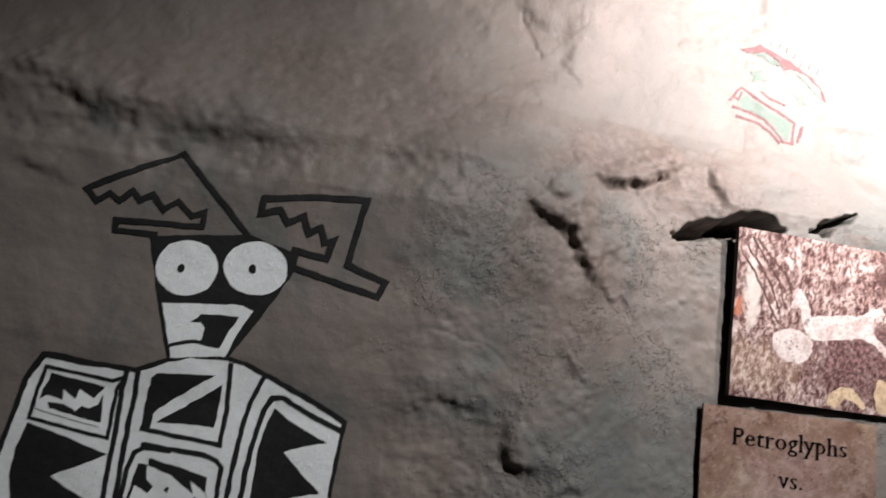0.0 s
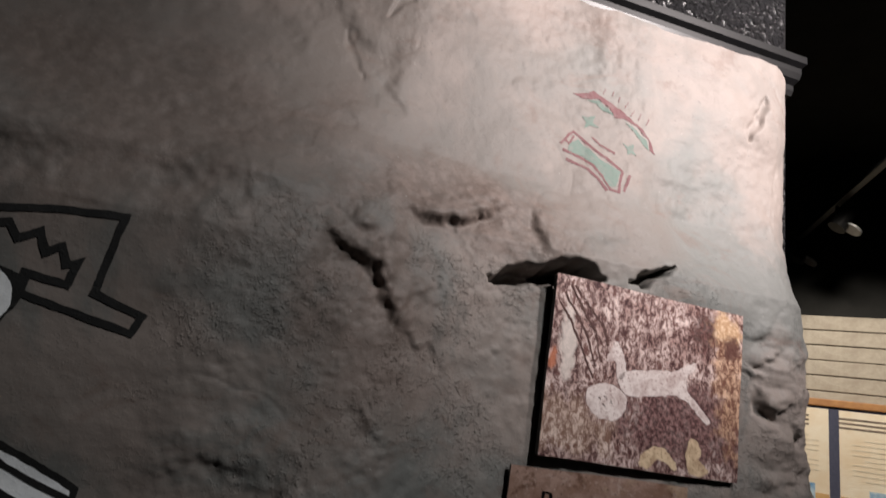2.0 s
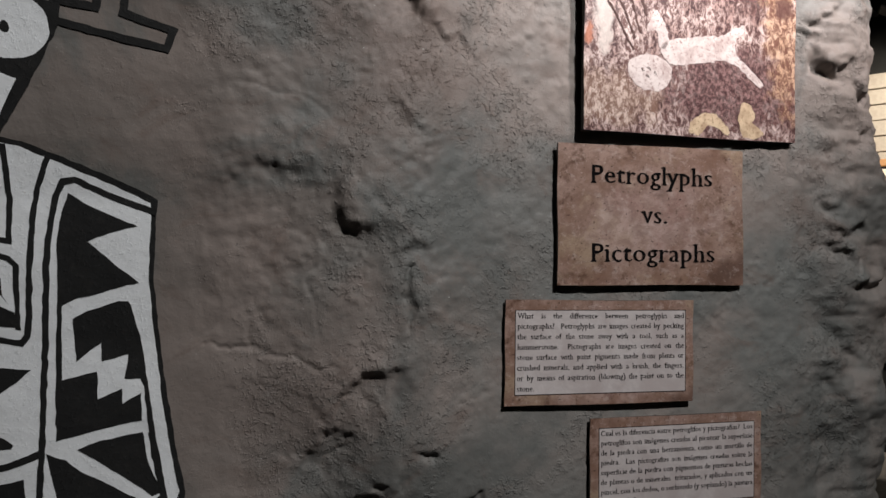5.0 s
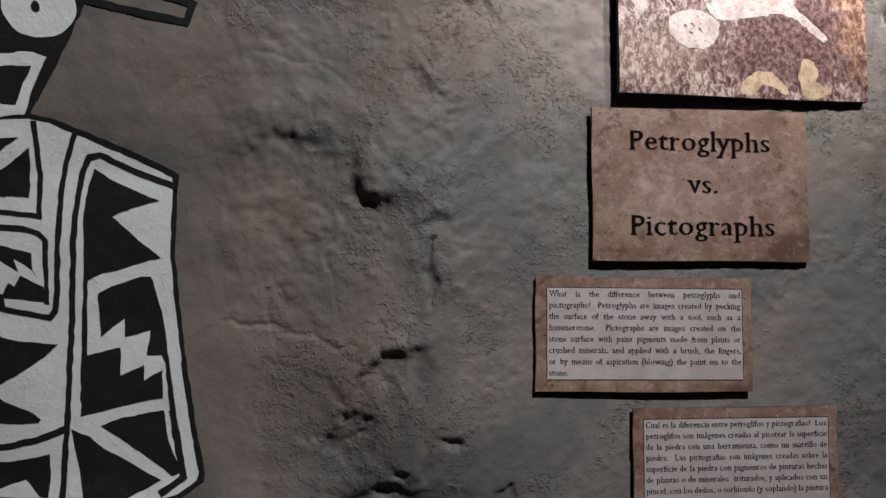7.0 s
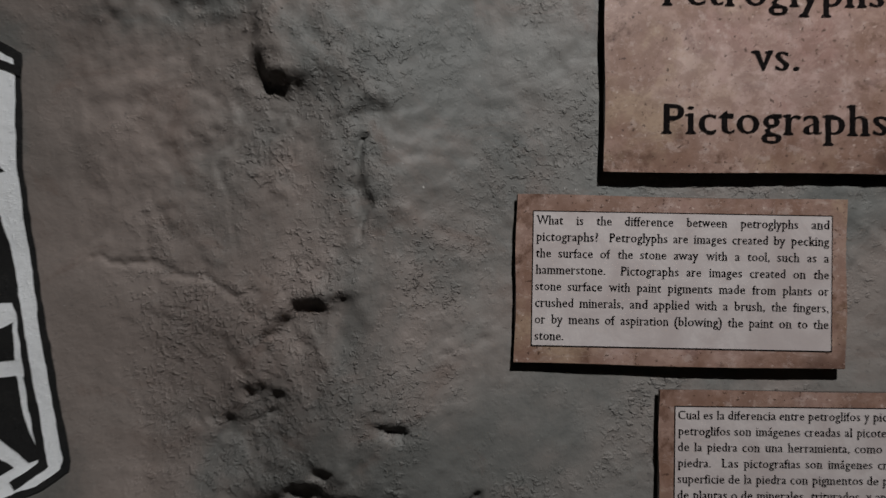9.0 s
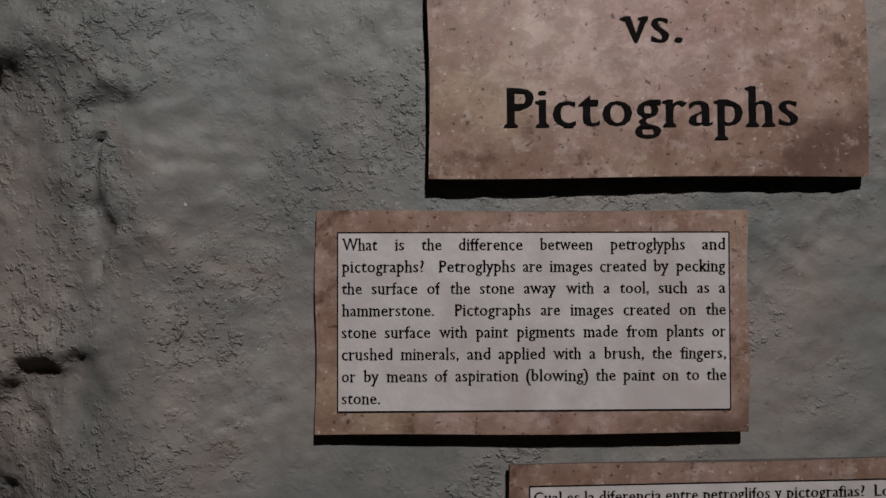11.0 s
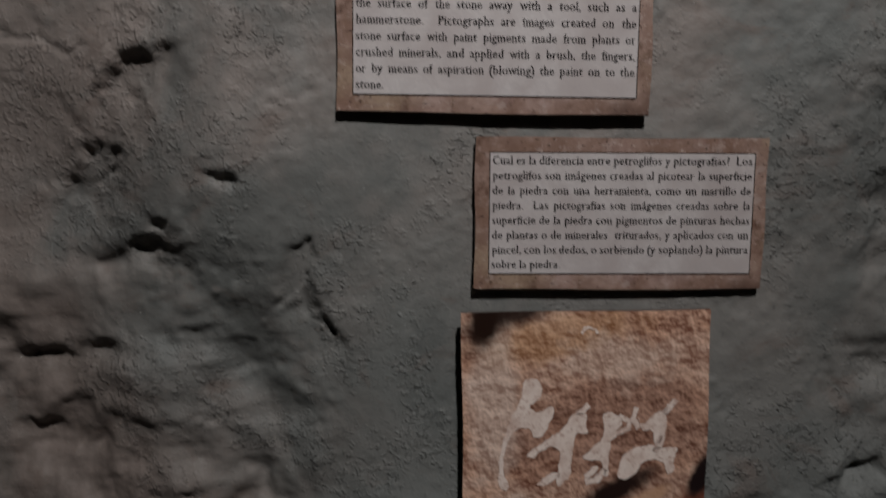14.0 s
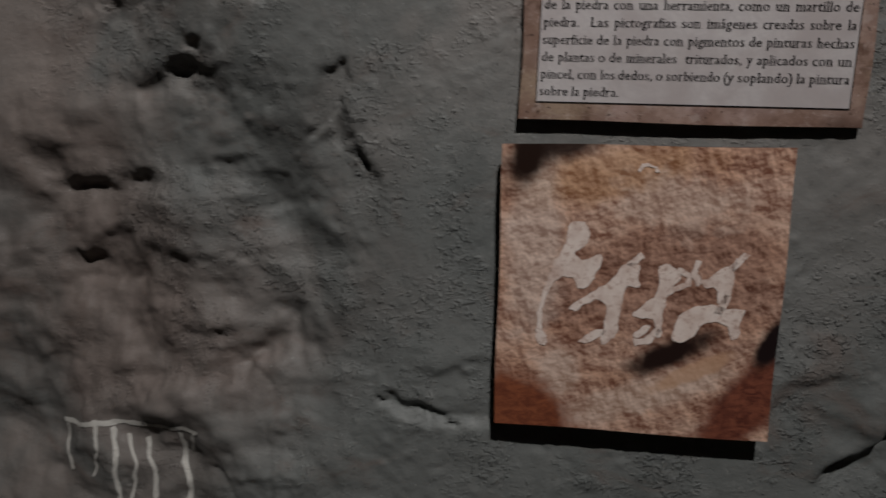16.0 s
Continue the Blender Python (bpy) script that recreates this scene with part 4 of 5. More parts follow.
    ("black_shape", BLACK_PAINT, 2, "stroke", 0.0085, [(-0.858, 1.183), (-0.825, 1.185), (-0.796, 1.187), (-0.759, 1.195), (-0.725, 1.209)]),
    ("black_shape", BLACK_PAINT, 2, "fill", 0, [(-0.858, 1.166), (-0.825, 1.167), (-0.795, 1.168), (-0.762, 1.173), (-0.745, 1.178), (-0.744, 1.125), (-0.853, 1.125)]),
    ("white_shape", WHITE_PAINT, 3, "fill", 0, [(-0.857, 1.153), (-0.838, 1.141), (-0.817, 1.148), (-0.808, 1.134), (-0.774, 1.146), (-0.754, 1.125), (-0.853, 1.125)]),
    ("white_shape", WHITE_PAINT, 3, "fill", 0, [(-0.722, 1.202), (-0.717, 1.189), (-0.71, 1.16), (-0.701, 1.125), (-0.72, 1.125), (-0.723, 1.167)]),
    ("black_shape", BLACK_PAINT, 2, "fill", 0, [(-0.72, 1.208), (-0.699, 1.199), (-0.681, 1.184), (-0.652, 1.167), (-0.609, 1.142), (-0.632, 1.13), (-0.653, 1.12), (-0.701, 1.121), (-0.713, 1.174)]),
    ("black_shape", BLACK_PAINT, 2, "fill", 0, [(-0.685, 1.212), (-0.653, 1.223), (-0.608, 1.23), (-0.601, 1.19), (-0.59, 1.163), (-0.587, 1.151), (-0.596, 1.148), (-0.642, 1.182)]),
    ("black_shape", BLACK_PAINT, 2, "fill", 0, [(-0.689, 1.377), (-0.673, 1.386), (-0.654, 1.393), (-0.636, 1.399), (-0.623, 1.399), (-0.618, 1.382), (-0.611, 1.355), (-0.604, 1.312), (-0.597, 1.263), (-0.589, 1.195), (-0.597, 1.196), (-0.603, 1.256), (-0.606, 1.29), (-0.61, 1.3), (-0.63, 1.3), (-0.625, 1.332), (-0.64, 1.327), (-0.656, 1.323), (-0.657, 1.347), (-0.686, 1.323)]),
    ("black_shape", BLACK_PAINT, 2, "fill", 0, [(-0.69, 1.533), (-0.664, 1.517), (-0.611, 1.494), (-0.644, 1.485), (-0.669, 1.474), (-0.65, 1.456), (-0.611, 1.423), (-0.649, 1.412), (-0.682, 1.403), (-0.701, 1.394), (-0.702, 1.354), (-0.702, 1.3), (-0.661, 1.31), (-0.661, 1.274), (-0.633, 1.288), (-0.631, 1.268), (-0.61, 1.281), (-0.608, 1.246), (-0.636, 1.241), (-0.667, 1.234), (-0.709, 1.223), (-0.709, 1.272), (-0.709, 1.327), (-0.707, 1.382), (-0.705, 1.437), (-0.704, 1.477), (-0.699, 1.511)]),
    ("black_shape", BLACK_PAINT, 2, "stroke", 0.009, [(-0.597, 1.227), (-0.59, 1.186), (-0.582, 1.146), (-0.607, 1.127)]),
    ("black_shape", BLACK_PAINT, 2, "stroke", 0.0065, [(-0.825, 1.459), (-0.86, 1.459), (-0.871, 1.452), (-0.877, 1.428), (-0.88, 1.381), (-0.878, 1.336)]),
    ("black_shape", BLACK_PAINT, 2, "fill", 0, [(-0.864, 1.438), (-0.813, 1.432), (-0.802, 1.358), (-0.875, 1.351), (-0.871, 1.39)]),
    ("white_shape", WHITE_PAINT, 3, "fill", 0, [(-0.869, 1.378), (-0.863, 1.408), (-0.845, 1.398), (-0.835, 1.415), (-0.818, 1.401), (-0.815, 1.415), (-0.796, 1.394), (-0.805, 1.377), (-0.821, 1.383), (-0.835, 1.374), (-0.852, 1.388)]),
]
FACE = [
    ("maroon_stroke", MAROON, 0, "fill", 0, [(0.014, 2.248), (0.044, 2.256), (0.053, 2.263), (0.068, 2.255), (0.096, 2.243), (0.121, 2.227), (0.152, 2.208), (0.17, 2.184), (0.177, 2.163), (0.166, 2.169), (0.163, 2.189), (0.14, 2.209), (0.111, 2.22), (0.097, 2.217), (0.084, 2.237), (0.062, 2.247), (0.032, 2.243)]),
    ("teal_patch", TEAL, 0, "fill", 0, [(0.041, 2.242), (0.063, 2.245), (0.082, 2.234), (0.094, 2.221), (0.074, 2.228), (0.059, 2.238)]),
    ("teal_patch", TEAL, 0, "fill", 0, [(0.114, 2.214), (0.14, 2.203), (0.159, 2.186), (0.164, 2.168), (0.15, 2.177), (0.134, 2.198)]),
    ("teal_patch", TEAL, 0, "fill", 0, [(0.034, 2.206), (0.046, 2.206), (0.059, 2.214), (0.056, 2.199), (0.066, 2.19), (0.049, 2.189), (0.038, 2.181), (0.042, 2.195)]),
    ("teal_patch", TEAL, 0, "fill", 0, [(0.11, 2.17), (0.12, 2.166), (0.135, 2.174), (0.133, 2.162), (0.139, 2.152), (0.128, 2.154), (0.119, 2.148), (0.121, 2.159)]),
    ("maroon_stroke", MAROON, 0, "stroke", 0.004, [(0.054, 2.166), (0.071, 2.155), (0.081, 2.151), (0.095, 2.145)]),
    ("teal_patch", TEAL, 0, "fill", 0, [(0.009, 2.143), (0.026, 2.157), (0.048, 2.143), (0.07, 2.126), (0.105, 2.11), (0.094, 2.077), (0.081, 2.075), (0.072, 2.092), (0.054, 2.113), (0.034, 2.123), (0.007, 2.125)]),
    ("maroon_stroke", MAROON, 0, "stroke", 0.005, [(-0.006, 2.139), (0.006, 2.159), (0.018, 2.17), (0.048, 2.15), (0.079, 2.132), (0.108, 2.112)]),
    ("maroon_stroke", MAROON, 0, "stroke", 0.005, [(-0.002, 2.127), (0.028, 2.121), (0.052, 2.111), (0.072, 2.089), (0.083, 2.069), (0.099, 2.068), (0.109, 2.109)]),
    ("maroon_stroke", MAROON, 0, "stroke", 0.005, [(0.007, 2.11), (0.043, 2.1), (0.061, 2.087), (0.076, 2.067)]),
    ("maroon_stroke", MAROON, 0, "stroke", 0.005, [(0.123, 2.106), (0.11, 2.072)]),
    ("maroon_stroke", MAROON, 0, "stroke", 0.004, [(-0.001, 2.148), (0.009, 2.141), (0.018, 2.161)]),
    ("maroon_stroke", MAROON, 0, "stroke", 0.0015, [(0.072, 2.261), (0.075, 2.272)]),
    ("maroon_stroke", MAROON, 0, "stroke", 0.0015, [(0.09, 2.263), (0.093, 2.273)]),
    ("maroon_stroke", MAROON, 0, "stroke", 0.0015, [(0.103, 2.253), (0.106, 2.264)]),
    ("maroon_stroke", MAROON, 0, "stroke", 0.0015, [(0.116, 2.243), (0.121, 2.256)]),
    ("maroon_stroke", MAROON, 0, "stroke", 0.0015, [(0.127, 2.229), (0.133, 2.241)]),
    ("maroon_stroke", MAROON, 0, "stroke", 0.0015, [(0.142, 2.226), (0.148, 2.239)]),
    ("maroon_stroke", MAROON, 0, "stroke", 0.0015, [(0.158, 2.219), (0.165, 2.233)]),
]
PECKED = [
    ("pecked_line", CHALK, 0, "stroke", 0.005, [(-0.486, 0.774), (-0.416, 0.785), (-0.322, 0.79)]),
    ("pecked_line", CHALK, 0, "stroke", 0.0055, [(-0.482, 0.773), (-0.478, 0.752), (-0.471, 0.726)]),
    ("pecked_line", CHALK, 0, "stroke", 0.004, [(-0.436, 0.784), (-0.431, 0.757), (-0.442, 0.722)]),
    ("pecked_line", CHALK, 0, "stroke", 0.0055, [(-0.419, 0.779), (-0.41, 0.755), (-0.413, 0.737), (-0.411, 0.699)]),
    ("pecked_line", CHALK, 0, "stroke", 0.0035, [(-0.401, 0.772), (-0.39, 0.744), (-0.4, 0.699)]),
    ("pecked_line", CHALK, 0, "stroke", 0.0055, [(-0.381, 0.77), (-0.371, 0.737), (-0.372, 0.706)]),
    ("pecked_line", CHALK, 0, "stroke", 0.0055, [(-0.34, 0.782), (-0.341, 0.747), (-0.332, 0.732), (-0.337, 0.711)]),
    ("pecked_line", CHALK, 0, "stroke", 0.004, [(-0.325, 0.786), (-0.332, 0.759)]),
]

design = thing("wall_painting", Matrix(), "black and white geometric painting of boxes and zigzags on the rock", "painting")
paint_on_rock(design, FIGURE, 0.0009)
emblem = thing("wall_painting", Matrix(), "small faded maroon and teal emblem painted on the rock", "painting")
paint_on_rock(emblem, FACE, 0.0012, 0.0005)
carving = thing("rock_carving", Matrix(), "pale comb of pecked lines scratched in the rock", "carving")
paint_on_rock(carving, PECKED, 0.0022, 0.0008)

# ---- the boards on the rock ----


def board(name, m, w, h, face, core, label, category, thick=0.003):
    """A mounted print: a core with worn edges and a printed sheet on its front. Local x and z lie in the print."""
    ob = thing(name, m, label, category, "boards on the rock")
    part("board", box(w, thick, h, (0, thick / 2, 0), 0.0006), core, ob)
    bm = bmesh.new()
    n = 12
    grid = [[bm.verts.new((w * (i / n - 0.5) + 0.0007 * math.sin(9.0 * j / n + w * 40) * (i in (0, n)), -0.0009, h * (j / n - 0.5) + 0.0006 * math.sin(7.0 * i / n + h * 50) * (j in (0, n)))) for j in range(n + 1)] for i in range(n + 1)]
    for i in range(n):
        for j in range(n):
            bm.faces.new((grid[i][j], grid[i + 1][j], grid[i + 1][j + 1], grid[i][j + 1]))
    sheet = part("printed_sheet", bm, face, ob)
    return ob, sheet


def print_shapes(sheet, shapes):
    for name, material, layer, how, width, pts in shapes:
        bm = flat_shape(how, width, pts, 0.004)
        x, z = np.array([v.co.x for v in bm.verts]), np.array([v.co.z for v in bm.verts])
        x2, z2 = x + 0.0013 * waves(x, z, 0.006, 5, 3), z + 0.0013 * waves(x, z, 0.006, 9, 3)
        for v, a, c in zip(bm.verts, x2, z2):
            v.co = (a, -0.0014, c)
        part(name, bm, material, sheet)


def text_mesh(words, size, bold):
    c = bpy.data.curves.new("writing", "FONT")
    c.body, c.size, c.offset, c.resolution_u, c.space_character = words, size, bold, 3, 1.1
    ob = new("writing", c)
    bpy.context.view_layer.update()
    me = bpy.data.meshes.new_from_object(ob.evaluated_get(bpy.context.evaluated_depsgraph_get()))
    bpy.data.objects.remove(ob)
    bpy.data.curves.remove(c)
    return me


def book_face(bm, size):
    """Turns even strokes into a book face: heavy stems, fine crossbars, feet and flags at the ends of the stems."""
    push, ends, slabs = {}, set(), []
    for e in bm.edges:
        if len(e.link_faces) != 1:
            continue
        a, b = e.verts[0].co, e.verts[1].co
        out = Vector((b.y - a.y, a.x - b.x, 0)).normalized()
        inner = e.link_faces[0].calc_center_median()
        if out.dot(inner - a) > 0:
            out = -out
        for v in e.verts:
            push.setdefault(v, []).append(out)
        if abs(a.y - b.y) > 0.004 * size or not 0.05 * size < abs(a.x - b.x) < 0.2 * size:
            continue
        ends.update(e.verts)
        y, lo, hi, q = (a.y + b.y) / 2, min(a.x, b.x), max(a.x, b.x), size
        if inner.y > y and (abs(y) < 0.03 * size or y < -0.12 * size):
            slabs.append(((lo - 0.065 * q, y), (hi + 0.065 * q, y), (hi + 0.06 * q, y + 0.024 * q), (hi + 0.005 * q, y + 0.07 * q), (lo - 0.005 * q, y + 0.07 * q), (lo - 0.06 * q, y + 0.024 * q)))
        elif inner.y < y and y > 0.3 * size:
            slabs.append(((hi, y), (lo - 0.075 * q, y - 0.024 * q), (lo - 0.075 * q, y - 0.048 * q), (lo, y - 0.075 * q), (hi, y - 0.075 * q)))
    for v, ways in push.items():
        n = sum(ways, Vector()).normalized()
        v.co.x += 0.010 * size * n.x
        if v not in ends:
            v.co.y -= 0.030 * size * n.y
    for corners in slabs:
        bm.faces.new([bm.verts.new((x, y, 0.00004)) for x, y in corners])


# how wide each letter of the boards' book face is, in thousandths of its size
WIDE = {"narrow": ("ijl.,", 235), "short": ("tf(", 305), "rs": ("rs)", 352), "ace": ("ace\u00e1z?", 415), "round": ("bdhknopqux", 508), "vyg": ("vyg", 445), "w": ("w", 690), "m": ("m", 780), "cap": ("PLC", 590), "W": ("W", 930)}
ADVANCE = {c: n / 1000 for letters, n in WIDE.values() for c in letters}


def write(parent, words, x, z, size, em, width=None, bold=0.0, centred=False):
    """A line of writing on a board. em: the size that its letters' widths follow; width: spread its words over that many metres."""
    rows = words.split(" ")
    long = [sum(ADVANCE[c] for c in word) * em for word in rows]
    gap = (width - sum(long)) / max(1, len(rows) - 1) if width else 0.25 * em
    if centred:
        x -= (sum(long) + gap * (len(rows) - 1)) / 2
    line = bmesh.new()
    for word, wide in zip(rows, long):
        if word:
            me = text_mesh(word, size, bold)
            bm = bmesh.new()
            bm.from_mesh(me)
            book_face(bm, size)
            lo, hi = min(v.co.x for v in bm.verts), max(v.co.x for v in bm.verts)
            side = 0.02 * em
            fit_x = (wide - side) / (hi - lo)
            bm.transform(Matrix(((fit_x, 0, 0, x + side / 2 - lo * fit_x), (0, 0, 1, -0.0016), (0, 1, 0, z), (0, 0, 0, 1))))
            bm.to_mesh(me)
            bm.free()
            line.from_mesh(me)
            bpy.data.meshes.remove(me)
        x += wide + gap
    line.normal_update()
    for f in line.faces:
        if f.normal.y > 0:
            f.normal_flip()
    return part("writing", line, INK, parent)


HORSE_SHAPES = [
    ("pale_shape", PHOTO_WHITE, 0, "fill", 0, [(-0.055, -0.006), (-0.042, 0.007), (-0.002, 0.014), (0.047, 0.02), (0.065, 0.031), (0.082, 0.041), (0.085, 0.031), (0.066, 0.012), (0.068, -0.006), (0.097, -0.029), (0.118, -0.048), (0.106, -0.051), (0.076, -0.026), (0.053, -0.015), (0.012, -0.022), (-0.026, -0.029), (-0.043, -0.027)]),
    ("pale_shape", PHOTO_WHITE, 0, "fill", 0, [(-0.078, 0.013), (-0.068, 0.035), (-0.062, 0.05), (-0.05, 0.035), (-0.04, 0.012), (-0.044, -0.008), (-0.056, -0.006), (-0.058, 0.018)]),
    ("pale_shape", PHOTO_WHITE, 0, "fill", 0, [(-0.105, -0.036), (-0.099, -0.024), (-0.077, -0.016), (-0.054, -0.018), (-0.036, -0.031), (-0.036, -0.052), (-0.052, -0.067), (-0.078, -0.068), (-0.097, -0.057)]),
    ("cream_shape", PHOTO_CREAM, 0, "fill", 0, [(-0.01, -0.124), (-0.002, -0.104), (0.017, -0.092), (0.04, -0.096), (0.059, -0.117), (0.054, -0.127), (0.04, -0.113), (0.021, -0.111), (0.012, -0.127)]),
    ("cream_shape", PHOTO_CREAM, 0, "fill", 0, [(0.078, -0.074), (0.091, -0.076), (0.102, -0.093), (0.096, -0.104), (0.12, -0.118), (0.102, -0.127), (0.078, -0.126), (0.072, -0.096)]),
    ("dark_streak", PHOTO_DARK, 0, "stroke", 0.003, [(-0.16, 0.086), (-0.144, 0.07), (-0.12, 0.032), (-0.096, -0.012)]),
    ("dark_streak", PHOTO_DARK, 0, "stroke", 0.003, [(-0.153, 0.102), (-0.13, 0.074), (-0.109, 0.044), (-0.094, 0.004)]),
    ("dark_streak", PHOTO_DARK, 0, "stroke", 0.003, [(-0.145, 0.117), (-0.119, 0.08), (-0.097, 0.054), (-0.085, 0.014)]),
    ("dark_streak", PHOTO_DARK, 0, "stroke", 0.003, [(-0.138, 0.116), (-0.108, 0.086), (-0.084, 0.063), (-0.076, 0.039)]),
    ("dark_fleck", PHOTO_DARK, 0, "stroke", 0.003, [(-0.082, -0.038), (-0.079, -0.041)]),
    ("dark_fleck", PHOTO_DARK, 0, "stroke", 0.003, [(-0.073, -0.035), (-0.069, -0.038)]),
    ("dark_fleck", PHOTO_DARK, 0, "stroke", 0.003, [(-0.075, -0.046), (-0.072, -0.049)]),
    ("dark_fleck", PHOTO_DARK, 0, "stroke", 0.003, [(-0.062, -0.041), (-0.059, -0.044)]),
]
CLIFF_SHAPES = [
    ("pale_patch", PHOTO_PALE, 0, "fill", 0, [(-0.058, 0.059), (-0.047, 0.061), (-0.04, 0.054), (-0.042, 0.04), (-0.053, 0.033), (-0.046, 0.026), (-0.037, 0.029), (-0.031, 0.034), (-0.029, 0.027), (-0.036, 0.013), (-0.041, 0.003), (-0.048, 0.002), (-0.051, 0.012), (-0.06, 0.012), (-0.069, 0.007), (-0.075, -0.012), (-0.077, -0.031), (-0.071, -0.041), (-0.073, -0.049), (-0.08, -0.046), (-0.081, -0.027), (-0.077, -0.002), (-0.069, 0.021), (-0.06, 0.04)]),
    ("pale_patch", PHOTO_PALE, 0, "fill", 0, [(-0.055, -0.014), (-0.041, -0.004), (-0.028, 0.006), (-0.019, 0.013), (-0.014, 0.022), (-0.004, 0.027), (0.001, 0.025), (0.0, 0.015), (0.003, 0.008), (-0.001, 0.004), (-0.006, 0.008), (-0.011, 0.001), (-0.013, -0.016), (-0.014, -0.035), (-0.018, -0.04), (-0.025, -0.046), (-0.028, -0.04), (-0.024, -0.026), (-0.022, -0.011), (-0.03, -0.004), (-0.041, -0.011), (-0.048, -0.017)]),
    ("pale_patch", PHOTO_PALE, 0, "fill", 0, [(-0.046, -0.043), (-0.039, -0.036), (-0.026, -0.03), (-0.023, -0.035), (-0.034, -0.043), (-0.041, -0.045)]),
    ("pale_patch", PHOTO_PALE, 0, "fill", 0, [(-0.003, -0.018), (0.006, -0.008), (0.015, 0.001), (0.019, 0.013), (0.016, 0.023), (0.023, 0.027), (0.032, 0.023), (0.035, 0.014), (0.029, 0.009), (0.03, 0.003), (0.024, -0.001), (0.022, -0.015), (0.022, -0.035), (0.018, -0.037), (0.016, -0.02), (0.007, -0.02)]),
    ("pale_patch", PHOTO_PALE, 0, "fill", 0, [(0.0, -0.035), (0.007, -0.026), (0.013, -0.026), (0.007, -0.035), (0.002, -0.038)]),
    ("pale_patch", PHOTO_PALE, 0, "fill", 0, [(0.047, 0.028), (0.051, 0.014), (0.057, 0.016), (0.063, 0.023), (0.072, 0.028), (0.076, 0.035), (0.076, 0.024), (0.075, 0.01), (0.073, -0.002), (0.065, -0.007), (0.063, 0.009), (0.053, 0.008)]),
    ("pale_patch", PHOTO_PALE, 0, "fill", 0, [(0.03, -0.037), (0.034, -0.02), (0.042, -0.01), (0.058, -0.005), (0.076, -0.009), (0.087, -0.007), (0.085, -0.019), (0.083, -0.033), (0.078, -0.035), (0.075, -0.026), (0.065, -0.02), (0.054, -0.023), (0.046, -0.035), (0.039, -0.04)]),
    ("pale_stroke", PHOTO_PALE, 0, "stroke", 0.006, [(0.018, -0.030), (0.010, -0.040), (0.003, -0.041)]),
    ("pale_stroke", PHOTO_PALE, 0, "stroke", 0.005, [(0.047, 0.028), (0.044, 0.020), (0.049, 0.012)]),
    ("pale_stroke", PHOTO_PALE, 0, "stroke", 0.006, [(0.074, 0.026), (0.083, 0.036)]),
    ("pale_stroke", PHOTO_PALE, 0, "stroke", 0.005, [(-0.006, 0.025), (0.002, 0.032)]),
    ("pale_stroke", PHOTO_PALE, 0, "stroke", 0.006, [(0.072, 0.0), (0.066, -0.012)]),
    ("pale_stroke", PHOTO_PALE, 0, "stroke", 0.004, [(0.032, 0.022), (0.041, 0.018), (0.040, 0.010), (0.030, 0.006)]),
    ("pale_stroke", PHOTO_PALE, 0, "stroke", 0.003, [(-0.004, 0.101), (-0.001, 0.106), (0.004, 0.107), (0.009, 0.104), (0.01, 0.101)]),
]

P1_POSE = pose(0.1365, -0.010, 1.759, 1.0, 0.5, 1.5)
picture, sheet = board("photo_board", P1_POSE, 0.338, 0.257, HORSE_ROCK, BLACK_CORE, "photo print of dark streaked rock with pale pecked shapes", "photo board", 0.008)
print_shapes(sheet, HORSE_SHAPES)

title, sheet = board("title_board", pose(0.0755, -0.002, 1.517, 0, 0.2, 0.6), 0.286, 0.196, MARBLE, BOARD_EDGE, "brown marbled title board with three lines of black lettering", "sign")
write(sheet, "Petroglyphs", -0.001, 0.044, 0.037, 0.0405, None, 0.0004, True)
write(sheet, "vs.", 0.001, -0.011, 0.037, 0.0405, None, 0.0004, True)
write(sheet, "Pictographs", 0.0005, -0.065, 0.037, 0.0415, None, 0.0004, True)

picture, sheet = board("photo_board", pose(0.084, -0.004, 0.957, 1.0, -0.8, -0.5), 0.228, 0.243, CLIFF, BOARD_EDGE, "photo print of orange cliff with pale pecked marks", "photo board", 0.004)
print_shapes(sheet, CLIFF_SHAPES)


def text_board(m, w, h, inner, lines, size, first, step, label):
    ob, sheet = board("text_board", m, w, h, MARBLE, BOARD_EDGE, label, "sign")
    x0, x1, z0, z1 = inner
    cx, cz, sx, sz = (x0 + x1) / 2, (z0 + z1) / 2, x1 - x0, z1 - z0
    paper = part("paper_field", box(sx, 0.0005, sz, (cx, -0.0011, cz)), PAPER, sheet, "pale paper field")
    for bx, bz, lx, lz in ((cx, z1, sx, 0.0008), (cx, z0, sx, 0.0008), (x0, cz, 0.0008, sz), (x1, cz, 0.0008, sz)):
        part("border_line", box(lx, 0.0004, lz, (bx, -0.0013, bz)), INK, sheet)
    for i, words in enumerate(lines):
        last = i + 1 == len(lines)
        write(sheet, words, x0 + 0.0025, first - i * step, size, 0.0106, None if last else sx - 0.005, 0.00016)
    return ob


